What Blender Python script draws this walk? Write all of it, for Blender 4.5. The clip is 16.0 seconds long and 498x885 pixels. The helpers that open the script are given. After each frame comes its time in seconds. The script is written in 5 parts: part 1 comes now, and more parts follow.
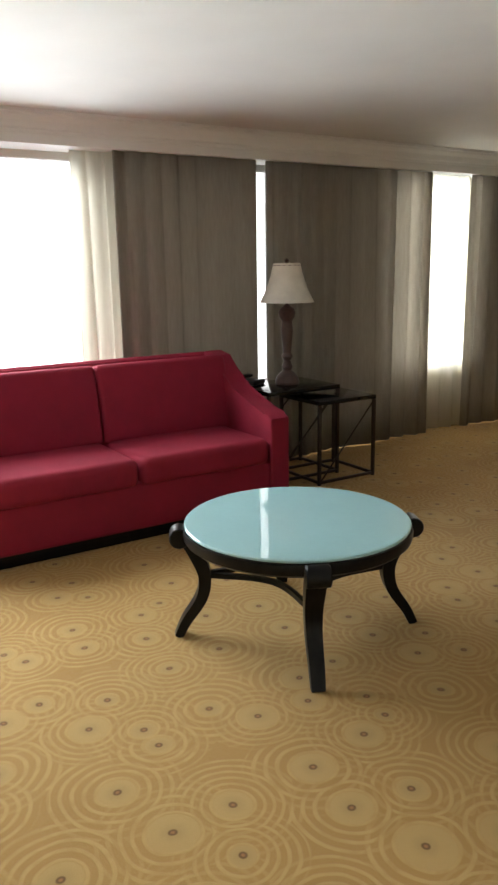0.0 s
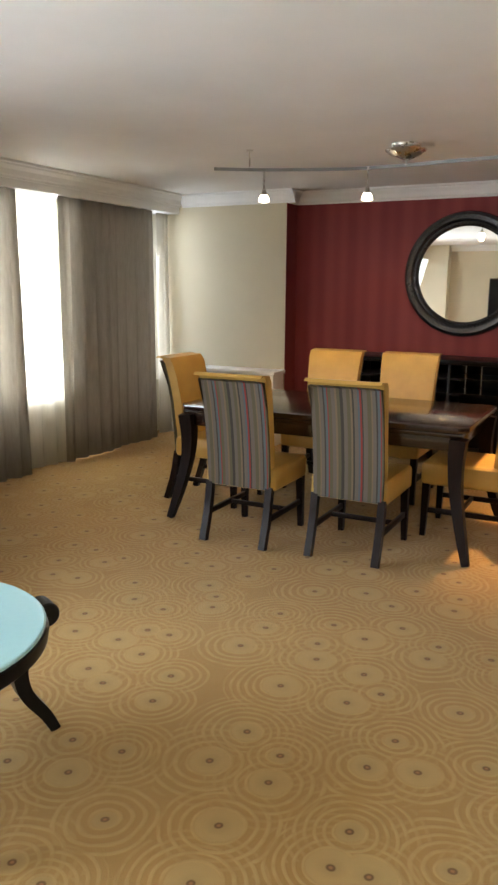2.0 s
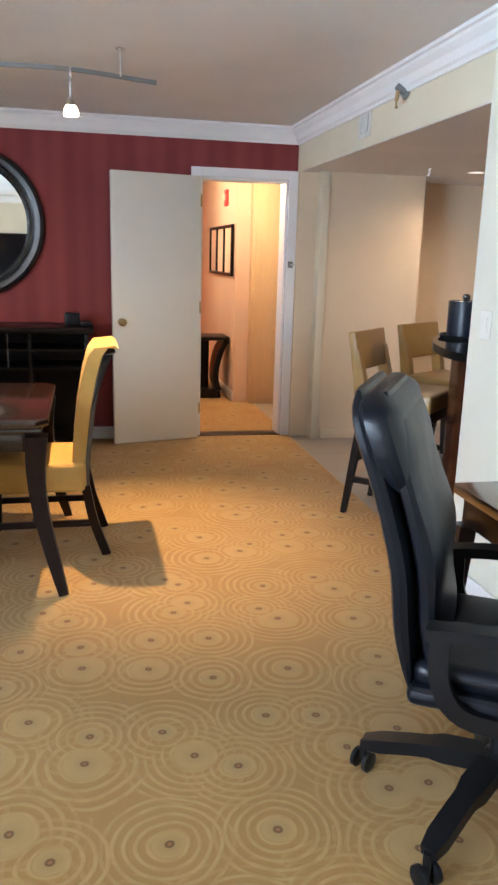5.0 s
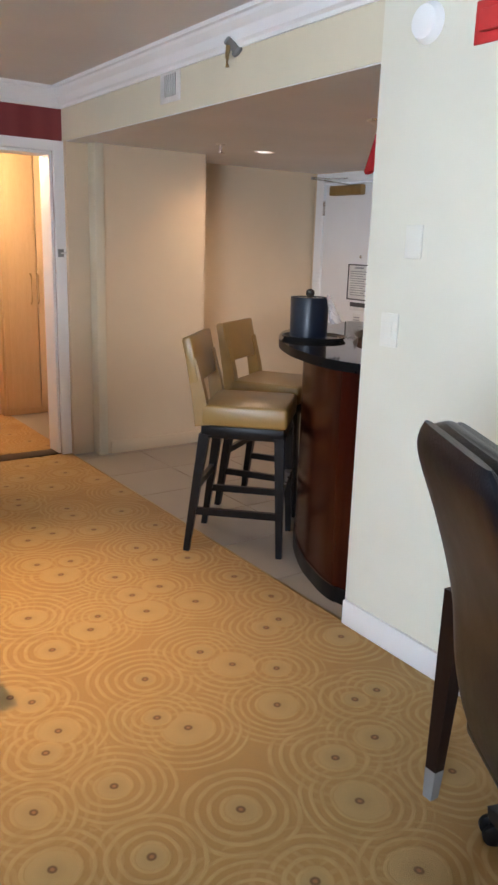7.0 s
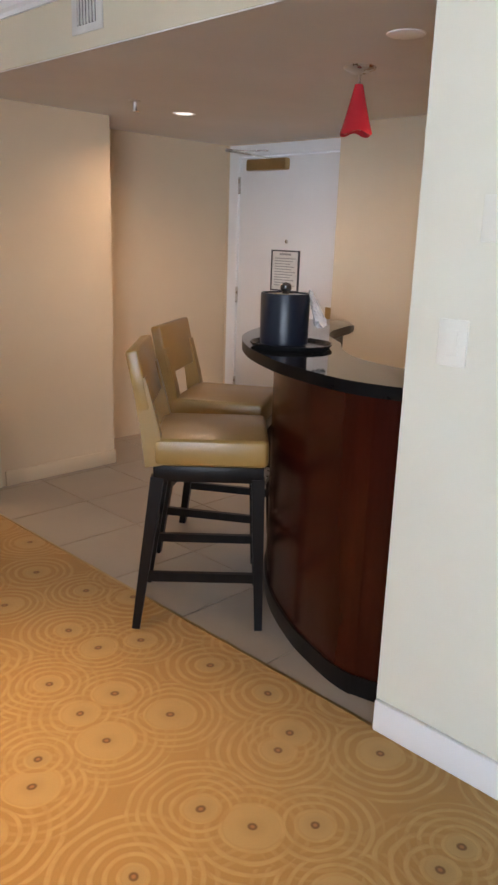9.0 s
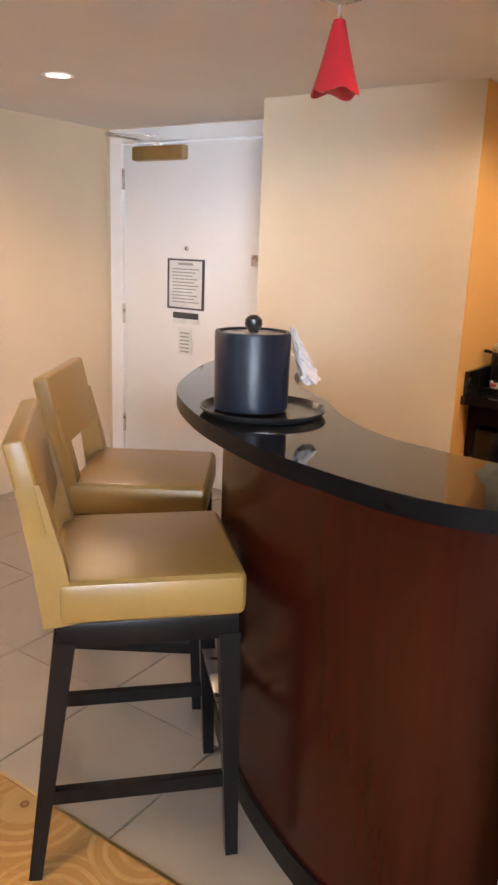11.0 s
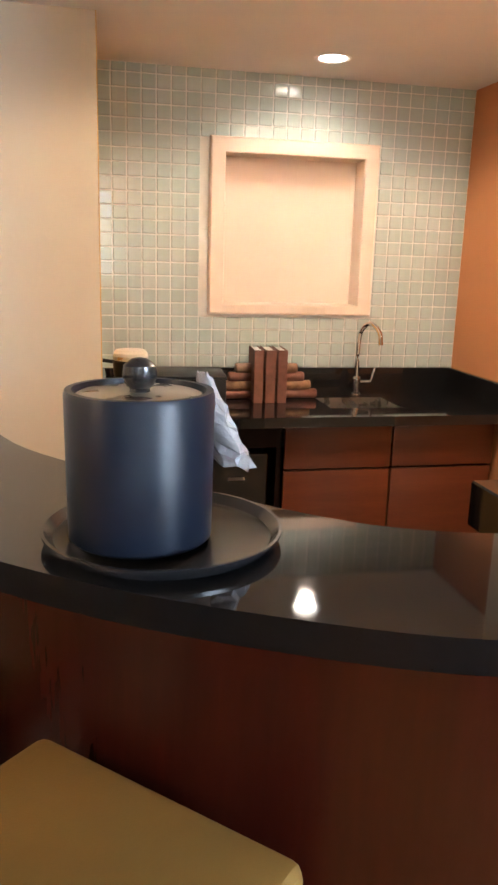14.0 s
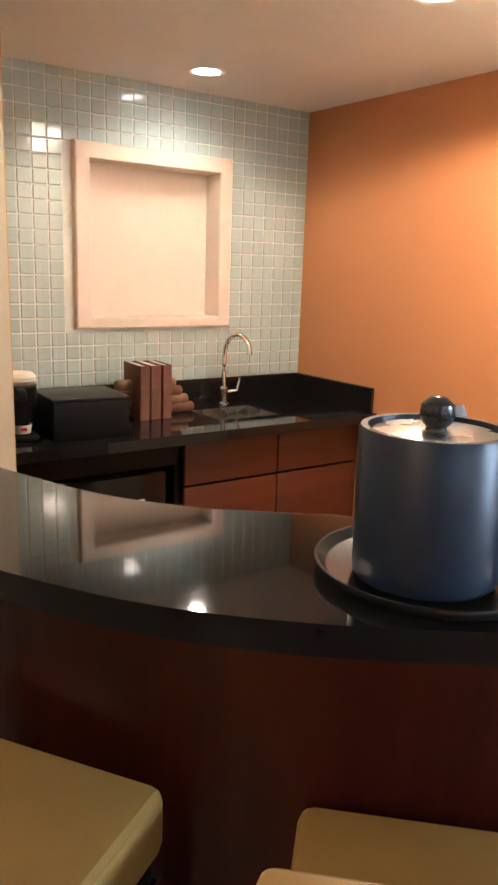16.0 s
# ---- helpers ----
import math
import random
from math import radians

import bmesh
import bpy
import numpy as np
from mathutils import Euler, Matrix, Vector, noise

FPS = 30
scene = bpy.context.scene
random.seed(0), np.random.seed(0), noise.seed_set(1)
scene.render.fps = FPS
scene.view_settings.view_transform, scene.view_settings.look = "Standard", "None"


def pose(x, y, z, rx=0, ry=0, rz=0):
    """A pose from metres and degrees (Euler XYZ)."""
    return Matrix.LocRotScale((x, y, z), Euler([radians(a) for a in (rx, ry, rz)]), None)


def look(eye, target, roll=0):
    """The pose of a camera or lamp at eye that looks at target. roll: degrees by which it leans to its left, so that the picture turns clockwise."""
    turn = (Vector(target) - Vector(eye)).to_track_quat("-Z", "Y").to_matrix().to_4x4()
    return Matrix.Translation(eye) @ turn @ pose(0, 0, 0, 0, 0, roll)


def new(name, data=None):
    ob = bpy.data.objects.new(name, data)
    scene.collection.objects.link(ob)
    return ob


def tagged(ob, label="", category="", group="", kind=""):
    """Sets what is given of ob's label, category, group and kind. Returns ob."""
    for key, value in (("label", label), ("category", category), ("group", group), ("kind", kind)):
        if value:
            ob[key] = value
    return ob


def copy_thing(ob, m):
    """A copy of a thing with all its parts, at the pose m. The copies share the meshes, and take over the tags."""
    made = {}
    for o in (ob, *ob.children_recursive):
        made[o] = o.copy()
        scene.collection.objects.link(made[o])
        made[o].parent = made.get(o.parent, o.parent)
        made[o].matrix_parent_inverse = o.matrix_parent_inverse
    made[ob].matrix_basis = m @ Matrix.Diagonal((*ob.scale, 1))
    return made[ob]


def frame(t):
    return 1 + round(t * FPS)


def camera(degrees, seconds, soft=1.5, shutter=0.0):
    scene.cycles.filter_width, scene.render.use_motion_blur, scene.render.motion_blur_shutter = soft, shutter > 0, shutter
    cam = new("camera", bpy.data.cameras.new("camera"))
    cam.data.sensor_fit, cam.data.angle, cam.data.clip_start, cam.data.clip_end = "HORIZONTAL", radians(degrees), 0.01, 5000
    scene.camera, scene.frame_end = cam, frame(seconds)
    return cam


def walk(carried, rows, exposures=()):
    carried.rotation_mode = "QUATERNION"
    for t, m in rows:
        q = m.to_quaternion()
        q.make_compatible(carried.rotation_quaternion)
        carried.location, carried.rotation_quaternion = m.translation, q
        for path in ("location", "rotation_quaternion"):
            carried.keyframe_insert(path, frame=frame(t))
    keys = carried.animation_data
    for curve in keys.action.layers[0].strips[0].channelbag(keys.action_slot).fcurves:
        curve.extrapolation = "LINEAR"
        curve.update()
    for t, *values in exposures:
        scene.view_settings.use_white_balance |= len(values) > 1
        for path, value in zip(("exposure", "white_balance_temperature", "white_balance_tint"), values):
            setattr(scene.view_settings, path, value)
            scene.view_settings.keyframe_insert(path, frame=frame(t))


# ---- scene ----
cam = camera(36.3, 16.0, 2.6)
PATH = [
    (0, (0.721, -0.081, 1.501), (-0.93, 0.954, 1.048), -1.0),
    (0.5, (0.598, -0.01, 1.496), (-0.909, 1.234, 1.07), -0.5),
    (1, (0.493, 0.097, 1.519), (-0.895, 1.489, 1.15), 0.7),
    (1.5, (0.375, 0.189, 1.494), (-0.793, 1.768, 1.117), 1.3),
    (2, (0.243, 0.266, 1.513), (-0.654, 2.008, 1.114), 0.4),
    (2.5, (0.125, 0.356, 1.489), (-0.561, 2.183, 1.055), 0.4),
    (3, (0.012, 0.512, 1.5), (-0.486, 2.398, 1.056), 0.8),
    (3.5, (-0.099, 0.67, 1.497), (-0.383, 2.603, 1.069), 1.4),
    (4, (-0.245, 0.836, 1.494), (-0.252, 2.788, 1.061), 0.3),
    (4.5, (-0.343, 0.989, 1.476), (-0.096, 2.919, 1.011), 0.5),
    (5, (-0.397, 1.225, 1.464), (0.017, 3.122, 0.984), 1.6),
    (7.5, (-0.733, 2.437, 1.482), (0.499, 3.922, 0.958), 1.0),
    (8, (-0.732, 2.675, 1.470), (0.573, 4.089, 0.927), 0.7),
    (8.5, (-0.616, 2.932, 1.452), (0.711, 4.332, 0.923), 1.6),
    (8.7, (-0.569, 3.024, 1.452), (0.774, 4.41, 0.926), 1.7),
    (10.8, (0.07, 3.975, 1.455), (1.639, 5.106, 0.948), 2.8),
    (11, (0.117, 4.074, 1.45), (1.719, 5.161, 0.948), 2.1),
    (11.5, (0.23, 4.27, 1.431), (1.944, 5.154, 0.903), 1.4),
    (12, (0.37, 4.443, 1.418), (2.186, 5.079, 0.872), 2.7),
    (12.5, (0.447, 4.611, 1.402), (2.349, 4.907, 0.86), 2.3),
    (13, (0.476, 4.796, 1.428), (2.406, 4.759, 0.907), 1.0),
    (13.5, (0.594, 4.969, 1.413), (2.517, 4.749, 0.907), 0.8),
    (14, (0.712, 5.172, 1.412), (2.609, 4.762, 0.938), 1.7),
    (14.5, (0.769, 5.413, 1.42), (2.593, 4.744, 0.951), 1.4),
    (15, (0.851, 5.585, 1.415), (2.598, 4.746, 0.921), 1.0),
    (15.5, (0.979, 5.701, 1.424), (2.649, 4.72, 0.924), -0.3),
    (16, (1.036, 5.819, 1.432), (2.627, 4.694, 0.984), 1.9),
]
EXPOSURE = [(0, -1.1, 7000, 11), (0.5, -1.0, 7000, 11), (1, -0.75, 7000, 12), (1.5, -0.5, 6900, 12), (2.5, -0.2, 6400, 12), (3.5, 0.08, 5850, 11), (5, 0.08, 5600, 10), (7.5, -0.2, 5950, 13),
            (8.7, -0.22, 6050, 14), (11, 0.65, 6200, 16), (12.5, 0.75, 6350, 14), (14, 0.78, 5750, 11), (16, 0.75, 5350, 8)]
walk(cam, [(t, look(*p)) for t, *p in PATH], EXPOSURE)

# ---- world, sun, large lights ----
world = bpy.data.worlds.new("sky_world")
scene.world = world
world.use_nodes = True
wn = world.node_tree
sky = wn.nodes.new("ShaderNodeTexSky")
sky.sky_type, sky.sun_disc = "NISHITA", False
sky.sun_elevation, sky.sun_rotation = radians(60), radians(333)
wn.nodes["Background"].inputs[1].default_value = 0.15
wn.links.new(sky.outputs[0], wn.nodes["Background"].inputs[0])

sun = bpy.data.lights.new("sun", "SUN")
sun.energy, sun.angle, sun.color = 5.0, radians(0.5), (1, 0.95, 0.87)
new("sun", sun).matrix_world = look((-4.6, 6.2, 3.0), (-4.35, 5.70, 2.0))


def lamp_area(m, w, h, watts, colour, spread=180):
    d = bpy.data.lights.new("window_light", "AREA")
    d.shape, d.size, d.size_y, d.energy, d.color, d.spread = "RECTANGLE", w, h, watts, colour, radians(spread)
    new("window_light", d).matrix_world = m


def lamp_spot(eye, target, watts, colour, size=70, soft=0.03, blend=0.5):
    d = bpy.data.lights.new("lamp_light", "SPOT")
    d.energy, d.color, d.spot_size, d.spot_blend, d.shadow_soft_size = watts, colour, radians(size), blend, soft
    new("lamp_light", d).matrix_world = look(eye, target)


def lamp_point(eye, watts, colour, soft=0.05):
    d = bpy.data.lights.new("lamp_light", "POINT")
    d.energy, d.color, d.shadow_soft_size = watts, colour, soft
    new("lamp_light", d).location = eye


DAY = (0.80, 0.91, 1.0)
WARM = (1.0, 0.66, 0.34)
SOFTWARM = (1.0, 0.76, 0.52)
# daylight in the open window bays
lamp_area(look((-4.24, 0.4, 1.35), (0, 1.3, 0.2)), 2.6, 1.6, 325, DAY, 134)
lamp_area(look((-4.24, -1.3, 1.35), (0, -0.6, 0.1)), 1.4, 1.6, 16, DAY)
lamp_area(look((-4.27, 4.97, 1.4), (0, 4.6, 1.4)), 0.95, 1.6, 210, DAY, 130)
lamp_area(look((-4.24, 6.72, 1.4), (0, 6.3, 1.0)), 0.28, 1.6, 11, DAY)
# track heads
SPOTS = [(-2.14, 5.09), (-1.47, 5.27), (-0.44, 5.22)]
lamp_spot((-0.44, 5.22, 2.08), (-0.05, 4.95, 0), 310, (1.0, 0.62, 0.28), 68, 0.016, 0.9)
lamp_spot((-1.47, 5.27, 2.07), (-1.5, 6.6, 0.6), 40, WARM, 95)
lamp_spot((-2.14, 5.09, 2.07), (-2.4, 5.2, 0), 25, WARM, 95)
# recessed lamps over the bar and kitchenette, and the room beyond the door
DOWN = [(3.50, 4.31), (2.47, 4.29), (2.45, 6.67)]
lamp_spot((3.50, 4.31, 2.07), (3.45, 4.34, 0), 6, (1.0, 0.78, 0.54), 160, 0.03, 0.5)
lamp_spot((2.47, 4.29, 2.07), (2.45, 4.35, 0), 60, (1.0, 0.69, 0.43), 168, 0.06, 0.25)
lamp_spot((2.45, 6.67, 2.07), (2.45, 6.6, 0), 42, (1.0, 0.68, 0.42), 168, 0.1, 0.8)
lamp_point((0.2, 9.2, 2.0), 48, (1.0, 0.66, 0.36), 0.12)
# unseen point without a fitting, added to brighten the closet front
lamp_point((0.9, 7.9, 2.1), 42, (1.0, 0.68, 0.36), 0.1)

# ---- materials ----


class Nodes:
    def __init__(self, name, rough=0.5, metal=0.0, spec=0.5):
        self.mat = bpy.data.materials.new(name)
        self.mat.use_nodes = True
        self.t = self.mat.node_tree
        self.b = self.t.nodes["Principled BSDF"]
        self.b.inputs["Roughness"].default_value = rough
        self.b.inputs["Metallic"].default_value = metal
        self.b.inputs["Specular IOR Level"].default_value = spec

    def n(self, kind, **kw):
        node = self.t.nodes.new("ShaderNode" + kind)
        for k, v in kw.items():
            if isinstance(k, str) and k == "op":
                node.operation = v
        return node

    def link(self, a, b):
        self.t.links.new(a, b)

    def coords(self, scale=(1, 1, 1), space="Object"):
        m = self.n("Mapping")
        m.inputs["Scale"].default_value = scale
        self.link(self.n("TexCoord").outputs[space], m.inputs[0])
        return m.outputs[0]

    def world_coords(self, scale=(1, 1, 1)):
        m = self.n("Mapping")
        m.inputs["Scale"].default_value = scale
        self.link(self.n("NewGeometry").outputs["Position"], m.inputs[0])
        return m.outputs[0]

    def noise(self, vec, scale, detail=3, rough=0.55):
        x = self.n("TexNoise")
        x.inputs["Scale"].default_value, x.inputs["Detail"].default_value, x.inputs["Roughness"].default_value = scale, detail, rough
        self.link(vec, x.inputs["Vector"])
        return x.outputs[0]

    def ramp(self, fac, stops, mode="LINEAR"):
        r = self.n("ValToRGB")
        r.color_ramp.interpolation = mode
        e = r.color_ramp.elements
        while len(e) < len(stops):
            e.new(0.5)
        for el, (p, c) in zip(e, stops):
            el.position, el.color = p, (*c, 1)
        self.link(fac, r.inputs[0])
        return r.outputs[0]

    def math(self, op, a, b=None):
        x = self.n("Math")
        x.operation = op
        for i, v in enumerate((a, b)):
            if v is None:
                continue
            if isinstance(v, (int, float)):
                x.inputs[i].default_value = v
            else:
                self.link(v, x.inputs[i])
        return x.outputs[0]

    def mix(self, fac, a, b, blend="MIX"):
        x = self.n("Mix")
        x.data_type, x.blend_type = "RGBA", blend
        for i, v in ((0, fac), (6, a), (7, b)):
            if isinstance(v, (int, float)):
                x.inputs[i].default_value = v
            elif isinstance(v, tuple):
                x.inputs[i].default_value = (*v, 1)
            else:
                self.link(v, x.inputs[i])
        return x.outputs[2]

    def colour(self, c):
        if isinstance(c, tuple):
            self.b.inputs["Base Color"].default_value = (*c, 1)
        else:
            self.link(c, self.b.inputs["Base Color"])

    def bump(self, h, strength=0.2, dist=0.005):
        x = self.n("Bump")
        x.inputs["Strength"].default_value, x.inputs["Distance"].default_value = strength, dist
        self.link(h, x.inputs["Height"])
        self.link(x.outputs[0], self.b.inputs["Normal"])


def shade(c, k):
    return tuple(min(1, v * k) for v in c)


def plain(name, c, rough=0.5, metal=0.0, spec=0.5, var=0.12, scale=8, fine=120, bump=0.08, coat=0.0):
    """A surface with soft tonal variation at two scales and fine relief."""
    m = Nodes(name, rough, metal, spec)
    v = m.coords()
    big = m.noise(v, scale)
    small = m.noise(v, fine, 2)
    m.colour(m.mix(m.math("MULTIPLY", small, 0.35), m.ramp(big, [(0.3, shade(c, 1 - var)), (0.7, shade(c, 1 + var))]), shade(c, 0.85)))
    r = m.math("MULTIPLY_ADD", big, 0.14)
    r.node.inputs[2].default_value = rough - 0.07
    m.link(r, m.b.inputs["Roughness"])
    m.bump(small, bump, 0.002)
    m.b.inputs["Coat Weight"].default_value = coat
    return m.mat


def wood(name, a, b, rough=0.3, stretch=(14, 14, 1.2), coat=0.3, spec=0.5):
    m = Nodes(name, rough, 0, spec)
    v = m.coords(stretch)
    g = m.noise(v, 3.0, 5, 0.6)
    g2 = m.noise(v, 18.0, 3)
    m.colour(m.mix(m.math("MULTIPLY", g2, 0.4), m.ramp(g, [(0.3, a), (0.7, b)]), shade(a, 0.6)))
    m.bump(g2, 0.05, 0.001)
    m.b.inputs["Coat Weight"].default_value = coat
    m.b.inputs["Coat Roughness"].default_value = 0.12
    return m.mat


def paint(name, c, var=0.05, rough=0.75):
    m = Nodes(name, rough, 0, 0.35)
    v = m.world_coords()
    m.colour(m.ramp(m.noise(v, 1.3, 3), [(0.3, shade(c, 1 - var)), (0.7, shade(c, 1 + var))]))
    m.bump(m.noise(v, 260, 2), 0.12, 0.001)
    return m.mat


def carpet():
    """Golden carpet woven with overlapping rings about scattered dark eyes."""
    m = Nodes("carpet_rings", 0.95, 0, 0.12)
    v = m.world_coords((1, 1, 0))
    warp = m.n("TexNoise")
    warp.inputs["Scale"].default_value = 4
    m.link(v, warp.inputs["Vector"])
    add = m.n("VectorMath")
    add.operation = "MULTIPLY_ADD"
    add.inputs[1].default_value = (0.03, 0.03, 0)
    m.link(warp.outputs["Color"], add.inputs[0])
    m.link(v, add.inputs[2])
    wob = m.math("MULTIPLY", m.noise(v, 9, 2), 2.2)
    fade = m.ramp(m.noise(v, 16, 3), [(0.32, (0.45,) * 3), (0.58, (1, 1, 1))])
    pile = m.noise(v, 420, 2)

    def cells(feature):
        x = m.n("TexVoronoi")
        x.voronoi_dimensions, x.feature = "2D", feature
        x.inputs["Scale"].default_value = 3.9
        x.inputs["Randomness"].default_value = 0.8
        m.link(add.outputs[0], x.inputs["Vector"])
        sep = m.n("SeparateColor")
        m.link(x.outputs["Color"], sep.inputs[0])
        d = x.outputs["Distance"]
        core = m.math("MULTIPLY_ADD", sep.outputs[1], 0.20)
        core.node.inputs[2].default_value = 0.13
        reach = m.math("MULTIPLY_ADD", sep.outputs[0], 0.35)
        reach.node.inputs[2].default_value = 0.62
        freq = m.math("MULTIPLY_ADD", sep.outputs[2], 16)
        freq.node.inputs[2].default_value = 43
        disc = m.ramp(m.math("SUBTRACT", core, d), [(0.0, (0, 0, 0)), (0.02, (1, 1, 1))])
        inside = m.ramp(m.math("SUBTRACT", reach, d), [(0.0, (0, 0, 0)), (0.03, (1, 1, 1))])
        wave = m.math("SINE", m.math("ADD", m.math("MULTIPLY", m.math("SUBTRACT", d, core), freq), wob))
        x01 = m.math("MULTIPLY_ADD", wave, 0.5)
        x01.node.inputs[2].default_value = 0.5
        line = m.ramp(x01, [(0.50, (0, 0, 0)), (0.86, (1, 1, 1))])
        return d, disc, m.math("MULTIPLY", m.math("MULTIPLY", line, inside), fade)

    d, disc, near = cells("F1")
    _, _, second = cells("F2")
    clear = m.math("SUBTRACT", 1.0, disc)
    ring = m.math("MULTIPLY", m.math("MAXIMUM", near, m.math("MULTIPLY", second, 0.5)), clear)
    ground = m.ramp(m.noise(v, 1.2, 3), [(0.3, (0.335, 0.185, 0.054)), (0.7, (0.375, 0.22, 0.072))])
    col = m.mix(m.math("MULTIPLY", ring, 0.62), ground, (0.51, 0.345, 0.135))
    col = m.mix(m.math("MULTIPLY", disc, 0.7), col, (0.455, 0.305, 0.122))
    core = m.ramp(d, [(0.03, (1, 1, 1)), (0.17, (0, 0, 0))])
    col = m.mix(m.math("MULTIPLY", core, 0.55), col, (0.29, 0.19, 0.075))
    eye = m.ramp(d, [(0.042, (1, 1, 1)), (0.058, (0, 0, 0))])
    heart = m.ramp(d, [(0.016, (1, 1, 1)), (0.028, (0, 0, 0))])
    col = m.mix(m.math("MULTIPLY", eye, 0.85), col, (0.095, 0.035, 0.012))
    col = m.mix(m.math("MULTIPLY", heart, 0.7), col, (0.36, 0.15, 0.06))
    m.colour(m.mix(m.math("MULTIPLY", pile, 0.3), col, (0.25, 0.16, 0.062)))
    m.bump(m.math("ADD", m.math("MULTIPLY", ring, 0.6), pile), 0.45, 0.004)
    m.b.inputs["Sheen Weight"].default_value = 0.12
    return m.mat


def stripes():
    m = Nodes("stripe_cloth", 0.9, 0, 0.2)
    v = m.coords()
    sep = m.n("SeparateXYZ")
    m.link(v, sep.inputs[0])
    x = m.math("FRACT", m.math("MULTIPLY_ADD", sep.outputs[0], 3.3))
    x.node.inputs[0].links[0].from_node.inputs[2].default_value = 2.06
    grey, olive, red, blue, dark, tan = (0.13, 0.11, 0.09), (0.10, 0.088, 0.05), (0.25, 0.025, 0.022), (0.085, 0.11, 0.125), (0.04, 0.035, 0.03), (0.18, 0.13, 0.08)
    seq = [grey, olive, tan, dark, grey, blue, red, dark, grey, olive, tan, grey, dark, blue, red, olive, grey, tan, olive, dark]
    w = [0, .07, .13, .17, .2, .27, .31, .345, .37, .45, .52, .55, .61, .64, .69, .71, .77, .84, .88, .94]
    c = m.ramp(x, list(zip(w, seq)), "CONSTANT")
    weave = m.noise(m.coords((1, 1, 0.25)), 380, 2)
    m.colour(m.mix(m.math("MULTIPLY", weave, 0.45), c, (0.08, 0.07, 0.06)))
    m.bump(weave, 0.3, 0.002)
    return m.mat


def red_paper():
    """Dark red wall covering with faint upright stripes."""
    m = Nodes("red_wall_covering", 0.7, 0, 0.3)
    v = m.world_coords()
    sep = m.n("SeparateXYZ")
    m.link(v, sep.inputs[0])
    s = m.math("SINE", m.math("MULTIPLY", sep.outputs[0], 42))
    s2 = m.math("SINE", m.math("MULTIPLY", sep.outputs[0], 17.3))
    k = m.math("MULTIPLY_ADD", m.math("ADD", s, s2), 0.22)
    k.node.inputs[2].default_value = 0.5
    base = m.ramp(k, [(0.2, (0.19, 0.030, 0.032)), (0.8, (0.235, 0.045, 0.045))])
    m.colour(m.mix(m.math("MULTIPLY", m.noise(v, 90, 2), 0.3), base, (0.16, 0.028, 0.03)))
    m.bump(m.noise(m.world_coords((1, 1, 0.1)), 300, 2), 0.15, 0.001)
    return m.mat


def curtain_cloth():
    """Thin grey-brown cloth that lets daylight through."""
    m = Nodes("curtain_cloth", 0.9, 0, 0.1)
    v = m.coords((1, 1, 0.15))
    w = m.noise(v, 60, 3)
    col = m.ramp(w, [(0.3, (0.31, 0.28, 0.24)), (0.7, (0.36, 0.33, 0.285))])
    m.colour(col)
    tr = m.n("BsdfTranslucent")
    m.link(m.mix(0.35, col, (0.6, 0.55, 0.48)), tr.inputs[0])
    mx = m.n("MixShader")
    mx.inputs[0].default_value = 0.34
    m.link(m.b.outputs[0], mx.inputs[1])
    m.link(tr.outputs[0], mx.inputs[2])
    m.link(mx.outputs[0], m.t.nodes["Material Output"].inputs[0])
    m.bump(w, 0.2, 0.002)
    return m.mat


def sheer_cloth():
    m = Nodes("sheer_cloth", 0.9, 0, 0.1)
    w = m.noise(m.coords((1, 1, 0.1)), 50, 3)
    m.colour(m.ramp(w, [(0.3, (0.62, 0.58, 0.5)), (0.7, (0.75, 0.71, 0.63))]))
    tr = m.n("BsdfTranslucent")
    tr.inputs[0].default_value = (0.78, 0.75, 0.68, 1)
    tp = m.n("BsdfTransparent")
    mx, mx2 = m.n("MixShader"), m.n("MixShader")
    mx.inputs[0].default_value, mx2.inputs[0].default_value = 0.6, 0.07
    m.link(m.b.outputs[0], mx.inputs[1])
    m.link(tr.outputs[0], mx.inputs[2])
    m.link(mx.outputs[0], mx2.inputs[1])
    m.link(tp.outputs[0], mx2.inputs[2])
    m.link(mx2.outputs[0], m.t.nodes["Material Output"].inputs[0])
    return m.mat


def glow(name, c, k):
    m = Nodes(name)
    m.colour(c)
    m.b.inputs["Emission Color"].default_value = (*c, 1)
    m.b.inputs["Emission Strength"].default_value = k
    return m.mat


def glass(name, c=(1, 1, 1), rough=0.0):
    m = Nodes(name, rough)
    m.colour(c)
    m.b.inputs["Transmission Weight"].default_value = 1
    m.b.inputs["IOR"].default_value = 1.45
    return m.mat


def granite(name):
    m = Nodes(name, 0.1, 0, 0.55)
    v = m.world_coords()
    g = m.noise(v, 160, 4, 0.7)
    m.colour(m.ramp(g, [(0.45, (0.008, 0.008, 0.009)), (0.62, (0.012, 0.012, 0.012)), (0.75, (0.017, 0.017, 0.016))]))
    r = m.ramp(m.noise(v, 5, 3), [(0.3, (0.03,) * 3), (0.7, (0.07,) * 3)])
    m.link(r, m.b.inputs["Roughness"])
    return m.mat


def tile_glass():
    """Pale grey-green glazed tile, each a little different."""
    m = Nodes("tile_glaze", 0.1, 0, 0.6)
    info = m.n("ObjectInfo")
    v = m.world_coords()
    k = m.math("ADD", m.math("MULTIPLY", info.outputs["Random"], 0.5), m.math("MULTIPLY", m.noise(v, 9, 2), 0.5))
    m.colour(m.ramp(k, [(0.2, (0.41, 0.50, 0.485)), (0.8, (0.48, 0.56, 0.54))]))
    m.bump(m.noise(v, 28, 2), 0.03, 0.003)
    return m.mat


